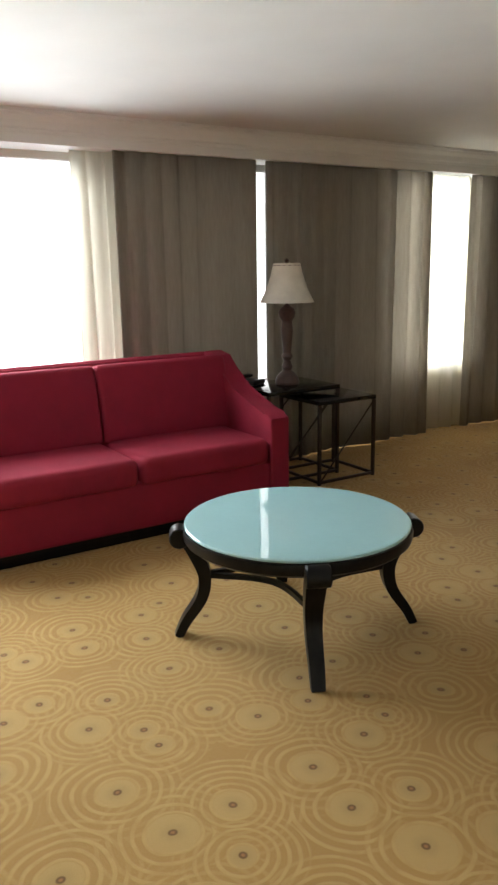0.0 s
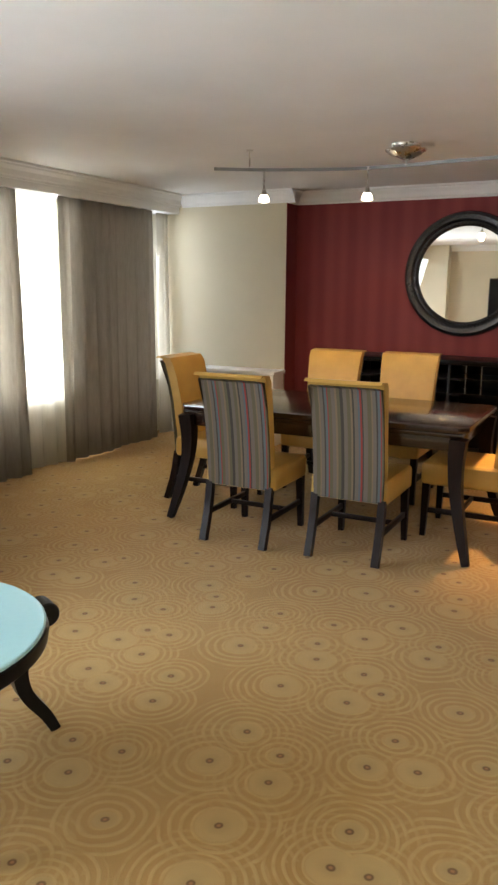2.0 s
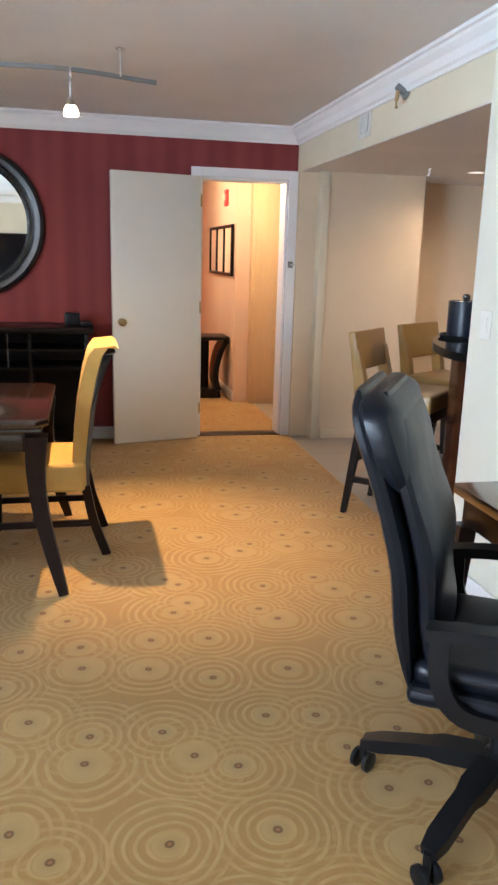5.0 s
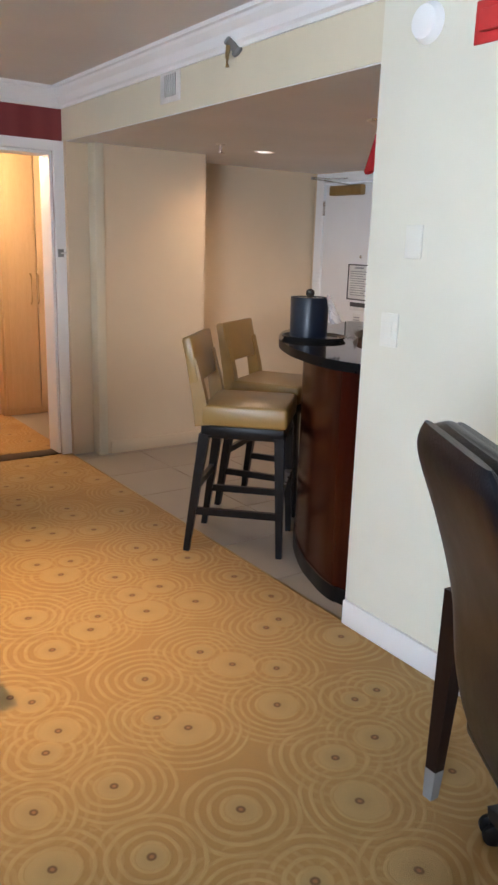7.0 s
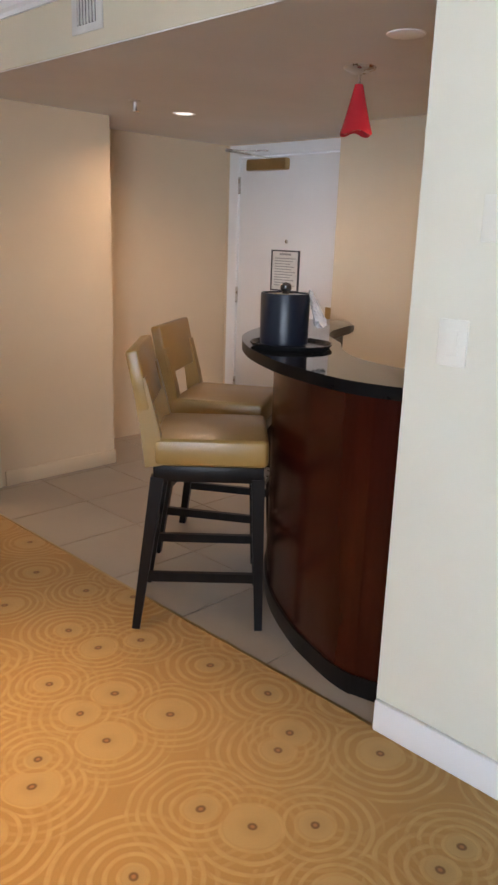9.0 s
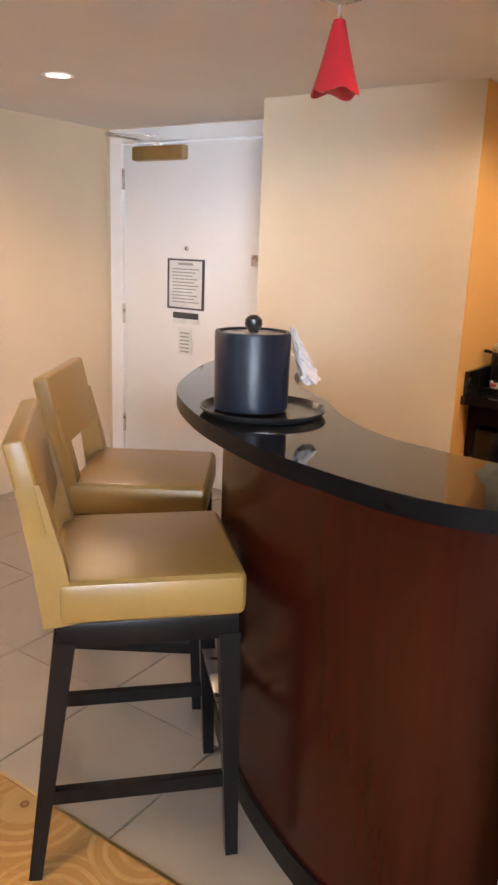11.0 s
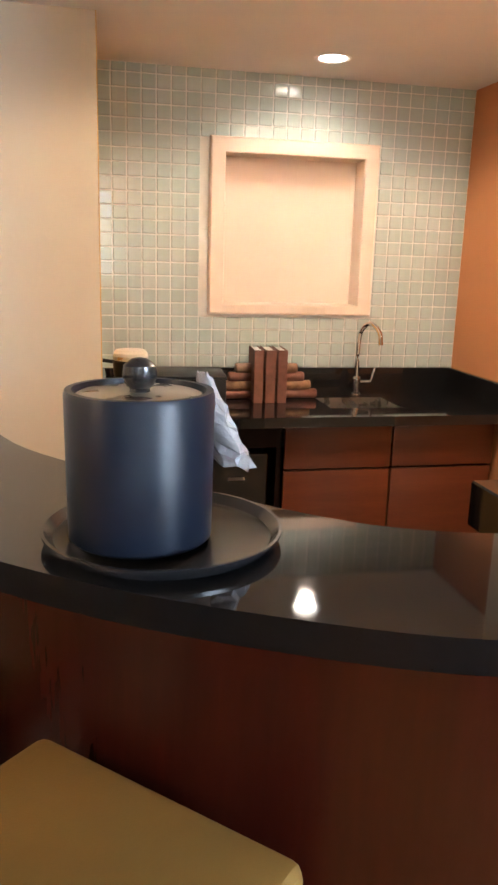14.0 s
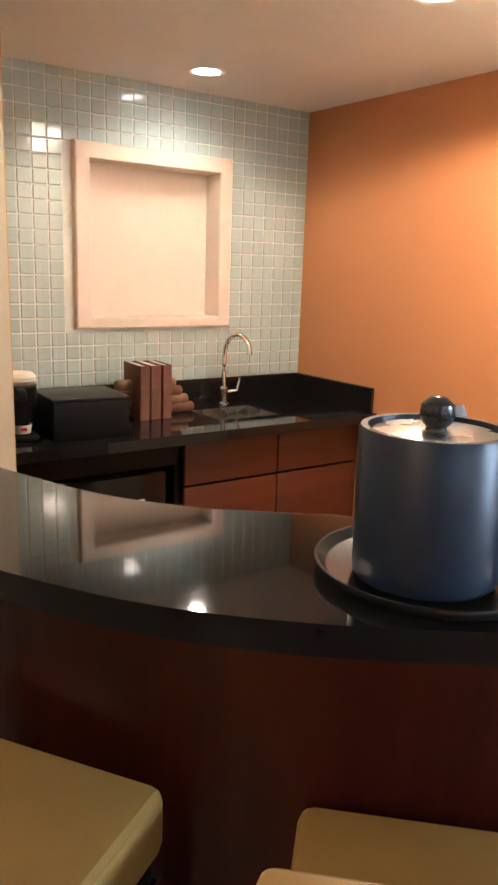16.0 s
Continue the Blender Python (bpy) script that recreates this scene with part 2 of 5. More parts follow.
M = {
    "carpet": carpet(), "stripe": stripes(), "red": red_paper(), "curtain": curtain_cloth(), "sheer": sheer_cloth(),
    "ceiling": paint("ceiling_paint", (0.70, 0.68, 0.66)), "white": paint("white_trim_paint", (0.80, 0.80, 0.80), 0.03, 0.45),
    "cream": paint("cream_wall_paint", (0.62, 0.56, 0.42)), "daylit_tan": paint("daylit_tan_paint", (0.63, 0.555, 0.42)), "amber": paint("amber_wall_face", (0.62, 0.38, 0.12)), "tan": paint("tan_wall_paint", (0.63, 0.51, 0.355)),
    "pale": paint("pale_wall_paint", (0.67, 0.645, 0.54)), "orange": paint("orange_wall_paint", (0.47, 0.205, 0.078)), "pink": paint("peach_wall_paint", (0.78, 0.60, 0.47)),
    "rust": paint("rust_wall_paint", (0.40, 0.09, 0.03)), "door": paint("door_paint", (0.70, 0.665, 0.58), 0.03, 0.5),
    "sofa": plain("sofa_cloth", (0.26, 0.016, 0.038), 0.85, 0, 0.25, 0.12, 6, 380, 0.35),
    "black_wood": wood("black_wood", (0.006, 0.0055, 0.0055), (0.012, 0.010, 0.010), 0.34, (14, 14, 1.2), 0.0, 0.16),
    "brown_wood": wood("dark_brown_wood", (0.018, 0.008, 0.005), (0.034, 0.014, 0.009), 0.2, (2, 14, 14), 0.6),
    "leg_wood": wood("leg_wood", (0.009, 0.0045, 0.0035), (0.017, 0.008, 0.0055), 0.38, (14, 14, 1.2), 0.0, 0.16),
    "bar_wood": wood("bar_veneer", (0.026, 0.0042, 0.0021), (0.042, 0.0068, 0.0030), 0.26, (5, 5, 0.6), 0.0, 0.2),
    "cabinet_wood": wood("cabinet_veneer", (0.085, 0.022, 0.009), (0.125, 0.035, 0.013), 0.35, (9, 1.0, 9), 0.3),
    "closet_wood": wood("closet_veneer", (0.72, 0.54, 0.3), (0.78, 0.6, 0.36), 0.45, (8, 8, 0.8), 0.1),
    "yellow": plain("yellow_leather", (0.52, 0.31, 0.075), 0.42, 0, 0.45, 0.1, 7, 260, 0.15),
    "olive": plain("mustard_leather", (0.29, 0.172, 0.044), 0.36, 0, 0.5, 0.1, 7, 260, 0.12),
    "leather": plain("black_leather", (0.004, 0.005, 0.008), 0.33, 0, 0.24, 0.2, 12, 220, 0.3),
    "plastic": plain("black_plastic", (0.006, 0.006, 0.007), 0.40, 0, 0.22, 0.15, 15, 300, 0.1),
    # dark vinyl; the window's blue reflection is mixed into its base colour
    "bucket": plain("dark_bucket_vinyl", (0.007, 0.012, 0.024), 0.33, 0, 0.3, 0.12, 10, 420, 0.12),
    "tray": plain("black_tray", (0.016, 0.016, 0.017), 0.22, 0, 0.6, 0.1, 10, 300, 0.05),
    "table_glass": plain("pale_green_glass", (0.30, 0.50, 0.52), 0.015, 0, 0.6, 0.03, 3, 60, 0.0),
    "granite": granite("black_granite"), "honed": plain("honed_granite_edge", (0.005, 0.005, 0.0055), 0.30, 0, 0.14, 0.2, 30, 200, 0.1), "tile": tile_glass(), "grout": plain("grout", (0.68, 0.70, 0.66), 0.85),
    "floor_tile": plain("beige_floor_tile", (0.33, 0.285, 0.235), 0.34, 0, 0.5, 0.07, 3, 50, 0.04),
    "steel": plain("brushed_nickel", (0.55, 0.53, 0.5), 0.28, 1.0, 0.5, 0.08, 20, 300, 0.05),
    "chrome": plain("chrome", (0.75, 0.75, 0.74), 0.1, 1.0, 0.5, 0.03, 20, 300, 0.0), "brass": plain("brass", (0.45, 0.33, 0.16), 0.35, 1.0),
    "iron": plain("dark_iron", (0.05, 0.03, 0.022), 0.5, 0.4), "grey": plain("grey_metal", (0.2, 0.2, 0.2), 0.5, 0.3),
    "mirror": None, "shade": plain("lamp_shade_cloth", (0.72, 0.68, 0.6), 0.9), "lampbase": plain("carved_brown_wood", (0.085, 0.045, 0.04), 0.4, 0, 0.5, 0.3, 25, 120, 0.4),
    "bulb": glow("lit_glass", (1.0, 0.86, 0.62), 14), "dim_lens": glow("dim_lens", (1.0, 0.88, 0.72), 1.6), "downlight": glow("lit_lens", (1.0, 0.88, 0.7), 25),
    "pendant": plain("red_glass", (0.42, 0.02, 0.03), 0.15, 0, 0.6, 0.1), "paper": plain("paper", (0.72, 0.72, 0.70), 0.8), "ink": plain("grey_print", (0.32, 0.33, 0.33), 0.8),
    "dark_ink": plain("dark_print", (0.06, 0.06, 0.065), 0.6), "book": plain("book_cloth", (0.16, 0.07, 0.05), 0.6, 0, 0.3, 0.25, 30), "leaf": plain("bronze_carving", (0.22, 0.13, 0.07), 0.4, 0.3, 0.5, 0.3, 40),
    "niche": paint("niche_paint", (0.71, 0.60, 0.50)), "switch": plain("switch_plastic", (0.72, 0.70, 0.62), 0.4, 0, 0.5, 0.02), "vent": plain("vent_metal", (0.62, 0.61, 0.57), 0.5),
    "slot": plain("dark_slot", (0.03, 0.03, 0.03), 0.8), "alarm": plain("red_alarm", (0.5, 0.03, 0.03), 0.4), "beam": plain("outside_pale", (0.8, 0.82, 0.84), 0.8),
    "haze": glow("bright_hazy_sky", (0.93, 0.97, 1.0), 5.0), "screen": plain("dark_screen", (0.008, 0.008, 0.009), 0.12, 0, 0.5, 0.1), "pane": glass("window_glass"), "bag": None,
}
mm = Nodes("mirror_glass", 0.01, 1.0)
mm.colour((0.74, 0.75, 0.72))
M["mirror"] = mm.mat
bg = Nodes("clear_film", 0.15)
bg.colour((0.7, 0.7, 0.72))
bg.b.inputs["Transmission Weight"].default_value = 0.4
bg.bump(bg.noise(bg.coords(), 38, 3), 0.8, 0.01)
M["bag"] = bg.mat

# ---- mesh helpers ----


def mesh_ob(name, bm, mat, parent=None, m=None, smooth=False):
    bmesh.ops.recalc_face_normals(bm, faces=bm.faces)
    d = bpy.data.meshes.new(name)
    bm.to_mesh(d)
    bm.free()
    if smooth:
        for p in d.polygons:
            p.use_smooth = True
        d.set_sharp_from_angle(angle=radians(28))
    d.materials.append(M[mat])
    ob = new(name, d)
    if m is not None:
        ob.matrix_basis = m
    if parent:
        ob.parent = parent
    return ob


def add_box(bm, lo, hi, bevel=0.0, seg=1):
    r = bmesh.ops.create_cube(bm, size=1)
    c = [(a + b) / 2 for a, b in zip(lo, hi)]
    s = [b - a for a, b in zip(lo, hi)]
    bmesh.ops.transform(bm, matrix=Matrix.Translation(c) @ Matrix.Diagonal((*s, 1)), verts=r["verts"])
    if bevel:
        es = list({e for v in r["verts"] for e in v.link_edges})
        bmesh.ops.bevel(bm, geom=es, offset=bevel, segments=seg, profile=0.5, affect="EDGES")


def box(name, lo, hi, mat, bevel=0.0, parent=None, m=None, seg=2, smooth=None):
    bm = bmesh.new()
    add_box(bm, lo, hi, bevel, seg)
    return mesh_ob(name, bm, mat, parent, m, bool(bevel) if smooth is None else smooth)


def boxes(name, items, mat, bevel=0.0, parent=None, m=None):
    bm = bmesh.new()
    for lo, hi in items:
        add_box(bm, lo, hi, bevel)
    return mesh_ob(name, bm, mat, parent, m, bool(bevel))


def add_lathe(bm, prof, n=32):
    rings = []
    for r, z in prof:
        rings.append([bm.verts.new((r * math.cos(2 * math.pi * i / n), r * math.sin(2 * math.pi * i / n), z)) for i in range(n)] if r > 1e-5 else [bm.verts.new((0, 0, z))])
    for a, b in zip(rings, rings[1:]):
        for i in range(n):
            j = (i + 1) % n
            if len(a) == 1 and len(b) == 1:
                continue
            if len(a) == 1:
                bm.faces.new((a[0], b[i], b[j]))
            elif len(b) == 1:
                bm.faces.new((a[i], a[j], b[0]))
            else:
                bm.faces.new((a[i], a[j], b[j], b[i]))


def lathe(name, prof, mat, parent=None, m=None, n=32):
    bm = bmesh.new()
    add_lathe(bm, prof, n)
    return mesh_ob(name, bm, mat, parent, m, True)


def add_sweep(bm, path, size, n=8, up=(0, 0, 1)):
    """A bar along a path. size: radius, or (width, depth) pairs, one for all or one a point."""
    pts = [Vector(p) for p in path]
    rings = []
    for i, p in enumerate(pts):
        t = (pts[min(i + 1, len(pts) - 1)] - pts[max(i - 1, 0)]).normalized()
        side = t.cross(Vector(up))
        side = side.normalized() if side.length > 1e-4 else t.cross(Vector((0, 1, 0))).normalized()
        top = side.cross(t).normalized()
        s = size[i] if isinstance(size, list) else size
        if isinstance(s, tuple):
            w, d = s[0] / 2, s[1] / 2
            offs = [(-w, -d), (w, -d), (w, d), (-w, d)]
        else:
            offs = [(s * math.cos(2 * math.pi * k / n), s * math.sin(2 * math.pi * k / n)) for k in range(n)]
        rings.append([bm.verts.new(p + side * a + top * b) for a, b in offs])
    k = len(rings[0])
    for a, b in zip(rings, rings[1:]):
        for i in range(k):
            j = (i + 1) % k
            bm.faces.new((a[i], a[j], b[j], b[i]))
    bm.faces.new(rings[0][::-1])
    bm.faces.new(rings[-1])


def sweep(name, path, size, mat, parent=None, m=None, n=8, up=(0, 0, 1), bevel=0.0):
    bm = bmesh.new()
    add_sweep(bm, path, size, n, up)
    if bevel:
        bmesh.ops.bevel(bm, geom=[e for e in bm.edges if e.calc_face_angle(0) > 0.7], offset=bevel, segments=2, profile=0.5, affect="EDGES")
    return mesh_ob(name, bm, mat, parent, m, True)


def prism(name, outline, z0, z1, mat, bevel=0.0, parent=None, m=None, seg=2):
    """A slab over a plan outline."""
    bm = bmesh.new()
    lo = [bm.verts.new((x, y, z0)) for x, y in outline]
    hi = [bm.verts.new((x, y, z1)) for x, y in outline]
    n = len(outline)
    bm.faces.new(lo[::-1])
    bm.faces.new(hi)
    for i in range(n):
        bm.faces.new((lo[i], lo[(i + 1) % n], hi[(i + 1) % n], hi[i]))
    if bevel:
        bmesh.ops.bevel(bm, geom=[e for e in bm.edges if abs(e.verts[0].co.z - e.verts[1].co.z) < 1e-5], offset=bevel, segments=seg, profile=0.5, affect="EDGES")
    return mesh_ob(name, bm, mat, parent, m, True)


def spline(pts, n=8):
    """A smooth line through points."""
    P = [Vector(p) for p in pts]
    P = [2 * P[0] - P[1]] + P + [2 * P[-1] - P[-2]]
    out = []
    for i in range(1, len(P) - 2):
        for k in range(n):
            t = k / n
            a, b, c, d = P[i - 1], P[i], P[i + 1], P[i + 2]
            out.append(0.5 * (2 * b + (c - a) * t + (2 * a - 5 * b + 4 * c - d) * t * t + (3 * b - a - 3 * c + d) * t ** 3))
    return out + [P[-2]]


def thing(name, m, label, category, group=""):
    e = new(name)
    e.empty_display_size = 0.1
    e.matrix_basis = m
    return tagged(e, label, category, group)


def setting(ob):
    return tagged(ob, kind="structure")


def at(x, y, z=0, turn=0):
    return pose(x, y, z, 0, 0, turn)

# ---- the shell ----
CEIL, SOFF = 2.415, 2.10
setting(box("floor", (-4.6, -2.6, -0.12), (1.25, 7.27, 0.0), "carpet"))
setting(box("floor_bar", (1.25, 3.4, -0.12), (4.2, 8.0, -0.006), "floor_tile"))
setting(box("ceiling", (-4.6, -2.6, CEIL), (1.4, 7.45, CEIL + 0.12), "ceiling"))
setting(box("ceiling_bar", (1.254, 4.302, SOFF - 0.003), (4.2, 8.0, SOFF + 0.1), "ceiling"))
setting(box("ceiling_kitchen", (2.15, 3.45, SOFF - 0.003), (4.2, 4.302, SOFF + 0.1), "ceiling"))
setting(box("soffit", (1.25, 4.30, SOFF + 0.002), (1.4, 7.26, CEIL), "cream"))
# window wall with bays of glass
WX = -4.42
BAYS = [(-2.2, -0.75), (-0.6, 1.98), (2.1, 3.4), (3.95, 5.5), (5.75, 7.0)]
piers = [(-2.6, -2.2), (-0.75, -0.6), (1.98, 2.1), (3.4, 3.95), (5.5, 5.75), (7.0, 7.45)]
SILL, HEAD = 0.55, 2.25
setting(boxes("wall_west", [((WX - 0.12, a, SILL), (WX + 0.1, b, HEAD)) for a, b in piers] + [((WX - 0.12, -2.6, 0), (WX + 0.1, 7.45, SILL)), ((WX - 0.12, -2.6, HEAD), (WX + 0.1, 7.45, CEIL))], "pale"))
for i, (a, b) in enumerate(BAYS):
    w = setting(boxes("window_%d" % (i + 1), [((WX - 0.05, a, SILL), (WX + 0.02, a + 0.05, HEAD)), ((WX - 0.05, b - 0.05, SILL), (WX + 0.02, b, HEAD)), ((WX - 0.05, a + 0.05, SILL), (WX + 0.02, b - 0.05, SILL + 0.05)), ((WX - 0.05, a + 0.05, HEAD - 0.05), (WX + 0.02, b - 0.05, HEAD))], "white"))
    p = box("pane", (WX - 0.02, a + 0.05, SILL + 0.05), (WX - 0.012, b - 0.05, HEAD - 0.05), "pane", parent=w)
    p.visible_shadow = False
# valance box before the curtains, with its crown
setting(box("trim_valance", (-4.30, -2.45, 2.235), (-4.04, 7.02, CEIL), "white", 0.004))


def crown_run(name, a, b, inward, off=0.0):
    """Stepped crown moulding from a to b along a wall; inward: into the room."""
    prof = [(0, -0.12), (0.012, -0.12), (0.016, -0.105), (0.03, -0.095), (0.045, -0.06), (0.07, -0.035), (0.075, -0.022), (0.09, -0.018), (0.09, 0), (0, 0)]
    bm = bmesh.new()
    i = Vector((*inward, 0))
    rings = [[bm.verts.new(Vector((*p, CEIL)) + i * (d + off) + Vector((0, 0, h))) for d, h in prof] for p in (a, b)]
    n = len(prof)
    for k in range(n):
        bm.faces.new((rings[0][k], rings[0][(k + 1) % n], rings[1][(k + 1) % n], rings[1][k]))
    bm.faces.new(rings[0])
    bm.faces.new(rings[1][::-1])
    return setting(mesh_ob(name, bm, "white"))


crown_run("trim_crown_valance", (-4.04, -2.45), (-4.04, 7.02), (1, 0))
crown_run("trim_crown_pier", (-4.0, 7.02), (-2.762, 7.02), (0, -1))
crown_run("trim_crown_return", (-2.85, 7.02), (-2.85, 7.26), (1, 0))
crown_run("trim_crown_red", (-2.85, 7.26), (1.25, 7.26), (0, -1))
crown_run("trim_crown_soffit", (1.25, -2.45), (1.25, 7.26), (-1, 0))
crown_run("trim_crown_south", (-4.3, -2.45), (1.25, -2.45), (0, 1))

# red wall with the doorway, and the cream pier beside the window
DX0, DX1, DTOP = 0.485, 1.18, 2.035
setting(boxes("wall_red", [((-2.85, 7.26, 0), (DX0, 7.42, CEIL)), ((DX0, 7.26, DTOP), (DX1, 7.42, CEIL)), ((DX1, 7.26, 0), (1.25, 7.42, CEIL))], "red"))
setting(box("wall_pier", (-4.6, 7.02, 0), (-2.853, 7.42, CEIL), "cream"))
setting(box("trim_pier_side", (-2.853, 7.022, 0), (-2.849, 7.26, CEIL - 0.12), "red"))
setting(boxes("door_frame", [((0.413, 7.238, 0), (DX0, 7.264, 2.10)), ((DX1, 7.238, 0), (1.252, 7.264, 2.10)), ((DX0, 7.238, DTOP), (DX1, 7.264, 2.10)), ((DX0 - 0.001, 7.264, 0), (DX0 + 0.02, 7.44, DTOP)), ((DX1 - 0.02, 7.264, 0), (DX1 + 0.001, 7.44, DTOP)), ((DX0 + 0.02, 7.264, DTOP - 0.02), (DX1 - 0.02, 7.44, DTOP + 0.001))], "white", 0.003))
setting(box("threshold", (DX0, 7.262, -0.005), (DX1, 7.40, 0.008), "iron", 0.003))
setting(box("baseboard_red", (-2.84, 7.245, 0), (0.41, 7.262, 0.10), "white", 0.004))
setting(box("baseboard_pier", (-4.3, 7.003, 0), (-2.853, 7.021, 0.10), "white", 0.004))
# partition and the walls behind the camera
setting(box("wall_partition", (1.25, -2.6, 0), (2.15, 4.30, CEIL), "pale"))
setting(box("baseboard_partition", (1.232, -2.45, 0), (1.25, 4.295, 0.105), "white", 0.005))
setting(box("wall_south", (-4.6, -2.6, 0), (1.25, -2.45, CEIL), "cream"))
setting(box("wall_south_pier", (-4.3, -2.45, 0), (-3.55, -2.2, CEIL), "cream"))
# bar and entrance
setting(box("wall_entry_north", (1.43, 7.11, 0), (2.255, 7.42, SOFF), "tan"))
setting(box("wall_entry_corner", (1.25, 7.2, 0), (1.43, 7.42, SOFF), "tan"))
setting(box("trim_entry_strip", (1.40, 7.09, 0), (1.465, 7.2, SOFF), "cream", 0.004))
setting(box("trim_carpet_edge", (1.244, 4.30, -0.004), (1.254, 7.2, 0.003), "brass", 0.001))
setting(box("wall_entry_recess", (2.255, 7.6, 0), (3.9, 7.75, SOFF), "tan"))
setting(box("wall_entry_side", (2.155, 7.42, 0), (2.255, 7.75, SOFF), "tan"))
setting(box("baseboard_entry", (1.492, 7.095, 0), (2.26, 7.11, 0.09), "tan", 0.003))
setting(boxes("wall_entry_east", [((3.66, 7.57, 0), (3.85, 7.6, SOFF)), ((3.66, 6.15, 0), (3.85, 6.39, SOFF)), ((3.66, 6.39, 2.09), (3.85, 7.57, SOFF))], "tan"))
# tan again, paler because the daylight on this wall is put into its colour
setting(box("wall_bar_east", (3.2, 5.13, 0), (3.95, 6.15, SOFF), "daylit_tan"))
# thin amber sheet over the south face of wall_bar_east
setting(box("wall_bar_return", (3.202, 5.1265, 0), (3.80, 5.1295, SOFF - 0.003), "amber"))
NY0, NY1, NZ0, NZ1 = 4.067, 4.633, 1.226, 1.801
setting(boxes("wall_kitchen_back", [((3.80, 3.6, 0), (3.95, NY0, SOFF)), ((3.80, NY1, 0), (3.95, 5.13, SOFF)), ((3.80, NY0, 0), (3.95, NY1, NZ0)), ((3.80, NY0, NZ1), (3.95, NY1, SOFF))], "grout"))
setting(box("wall_kitchen_south", (2.15, 3.45, 0), (3.95, 3.6, SOFF), "orange"))
# room beyond the doorway
setting(box("floor_beyond", (-1.2, 7.27, -0.12), (1.25, 11.2, -0.002), "carpet"))
setting(box("floor_beyond_stone", (1.25, 7.76, -0.12), (2.4, 11.2, -0.003), "floor_tile"))
setting(box("ceiling_beyond", (-1.2, 7.42, 2.30), (2.4, 11.2, 2.4), "ceiling"))
setting(box("wall_beyond_picture", (1.06, 8.74, 0), (1.2, 11.0, 2.3), "pink"))
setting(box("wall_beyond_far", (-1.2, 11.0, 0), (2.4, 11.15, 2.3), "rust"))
setting(box("wall_beyond_west", (-1.3, 7.42, 0), (-1.2, 11.1, 2.4), "pink"))
setting(box("wall_beyond_east", (2.3, 7.7, 0), (2.4, 8.9, 2.3), "pink"))
setting(box("wall_beyond_near", (1.25, 7.425, 0), (2.4, 7.7, 2.3), "pink"))
setting(box("baseboard_beyond", (1.045, 8.74, 0), (1.06, 11.0, 0.1), "white", 0.003))
# sky and pale facades beyond the glass
setting(box("backdrop", (-61, -120, -30), (-60, 120, 90), "haze"))
setting(box("ground", (-400, -400, -30.3), (400, 400, -30), "beam"))


def closet():
    e = thing("closet", at(1.2, 8.6), "tall pale wooden built-in closet with bar handles", "closet")
    box("body", (0, 0.03, 0), (1.1, 0.6, 2.28), "closet_wood", 0.003, e)
    for i in range(2):
        d = box("door", (0.02 + i * 0.3, 0.0, 0.06), (0.31 + i * 0.3, 0.028, 2.2), "closet_wood", 0.004, e)
        box("panel", (0.07 + i * 0.3, -0.006, 0.12), (0.26 + i * 0.3, -0.001, 2.12), "closet_wood", 0.002, d)
        sweep("handle", [(0.255 - 0.0 + i * 0.06, -0.005, 0.95), (0.255 + i * 0.06, -0.035, 0.97), (0.255 + i * 0.06, -0.035, 1.18), (0.255 + i * 0.06, -0.005, 1.2)], 0.006, "brass", d)


closet()


def picture():
    e = thing("picture_frame", at(1.055, 9.5, 1.5), "dark framed picture of three narrow panels on a peach wall", "picture")
    boxes("frame", [((-0.03, -0.68, -0.25), (0, 0.68, -0.22)), ((-0.03, -0.68, 0.22), (0, 0.68, 0.25))] + [((-0.03, y - 0.02, -0.22), (0, y + 0.02, 0.22)) for y in (-0.66, -0.22, 0.22, 0.66)], "black_wood", 0.003, e)
    for y in (-0.44, 0.0, 0.44):
        box("print", (-0.012, y - 0.198, -0.22), (-0.002, y + 0.198, 0.22), "pink", 0, e)


picture()


def hall_table():
    e = thing("hall_table", at(0.80, 9.12), "low dark wooden hall table with curved side panels", "table")
    box("top", (-0.30, -0.2, 0.60), (0.25, 0.2, 0.635), "black_wood", 0.006, e)
    box("base", (-0.26, -0.18, 0.0), (0.17, 0.18, 0.075), "black_wood", 0.006, e)
    box("back_panel", (-0.14, 0.02, 0.075), (0.07, 0.05, 0.60), "black_wood", 0.003, e)
    for s in (-1, 1):
        line = spline([(s * 0.19 - 0.03, 0, 0.07), (s * 0.155 - 0.03, 0, 0.18), (s * 0.16 - 0.03, 0, 0.32), (s * 0.20 - 0.03, 0, 0.48), (s * 0.265 - 0.03, 0, 0.605)], 5)
        sweep("side", line, (0.30, 0.055), "black_wood", e, up=(1, 0, 0), bevel=0.006)


hall_table()


def hall_sign():
    e = thing("exit_alarm", at(1.06, 9.25, 2.02), "small red alarm box high on the peach wall", "alarm")
    box("plate", (-0.03, -0.06, -0.08), (0, 0.06, 0.08), "alarm", 0.006, e)
    box("lens", (-0.05, -0.035, -0.03), (-0.03, 0.035, 0.04), "switch", 0.006, e)


hall_sign()


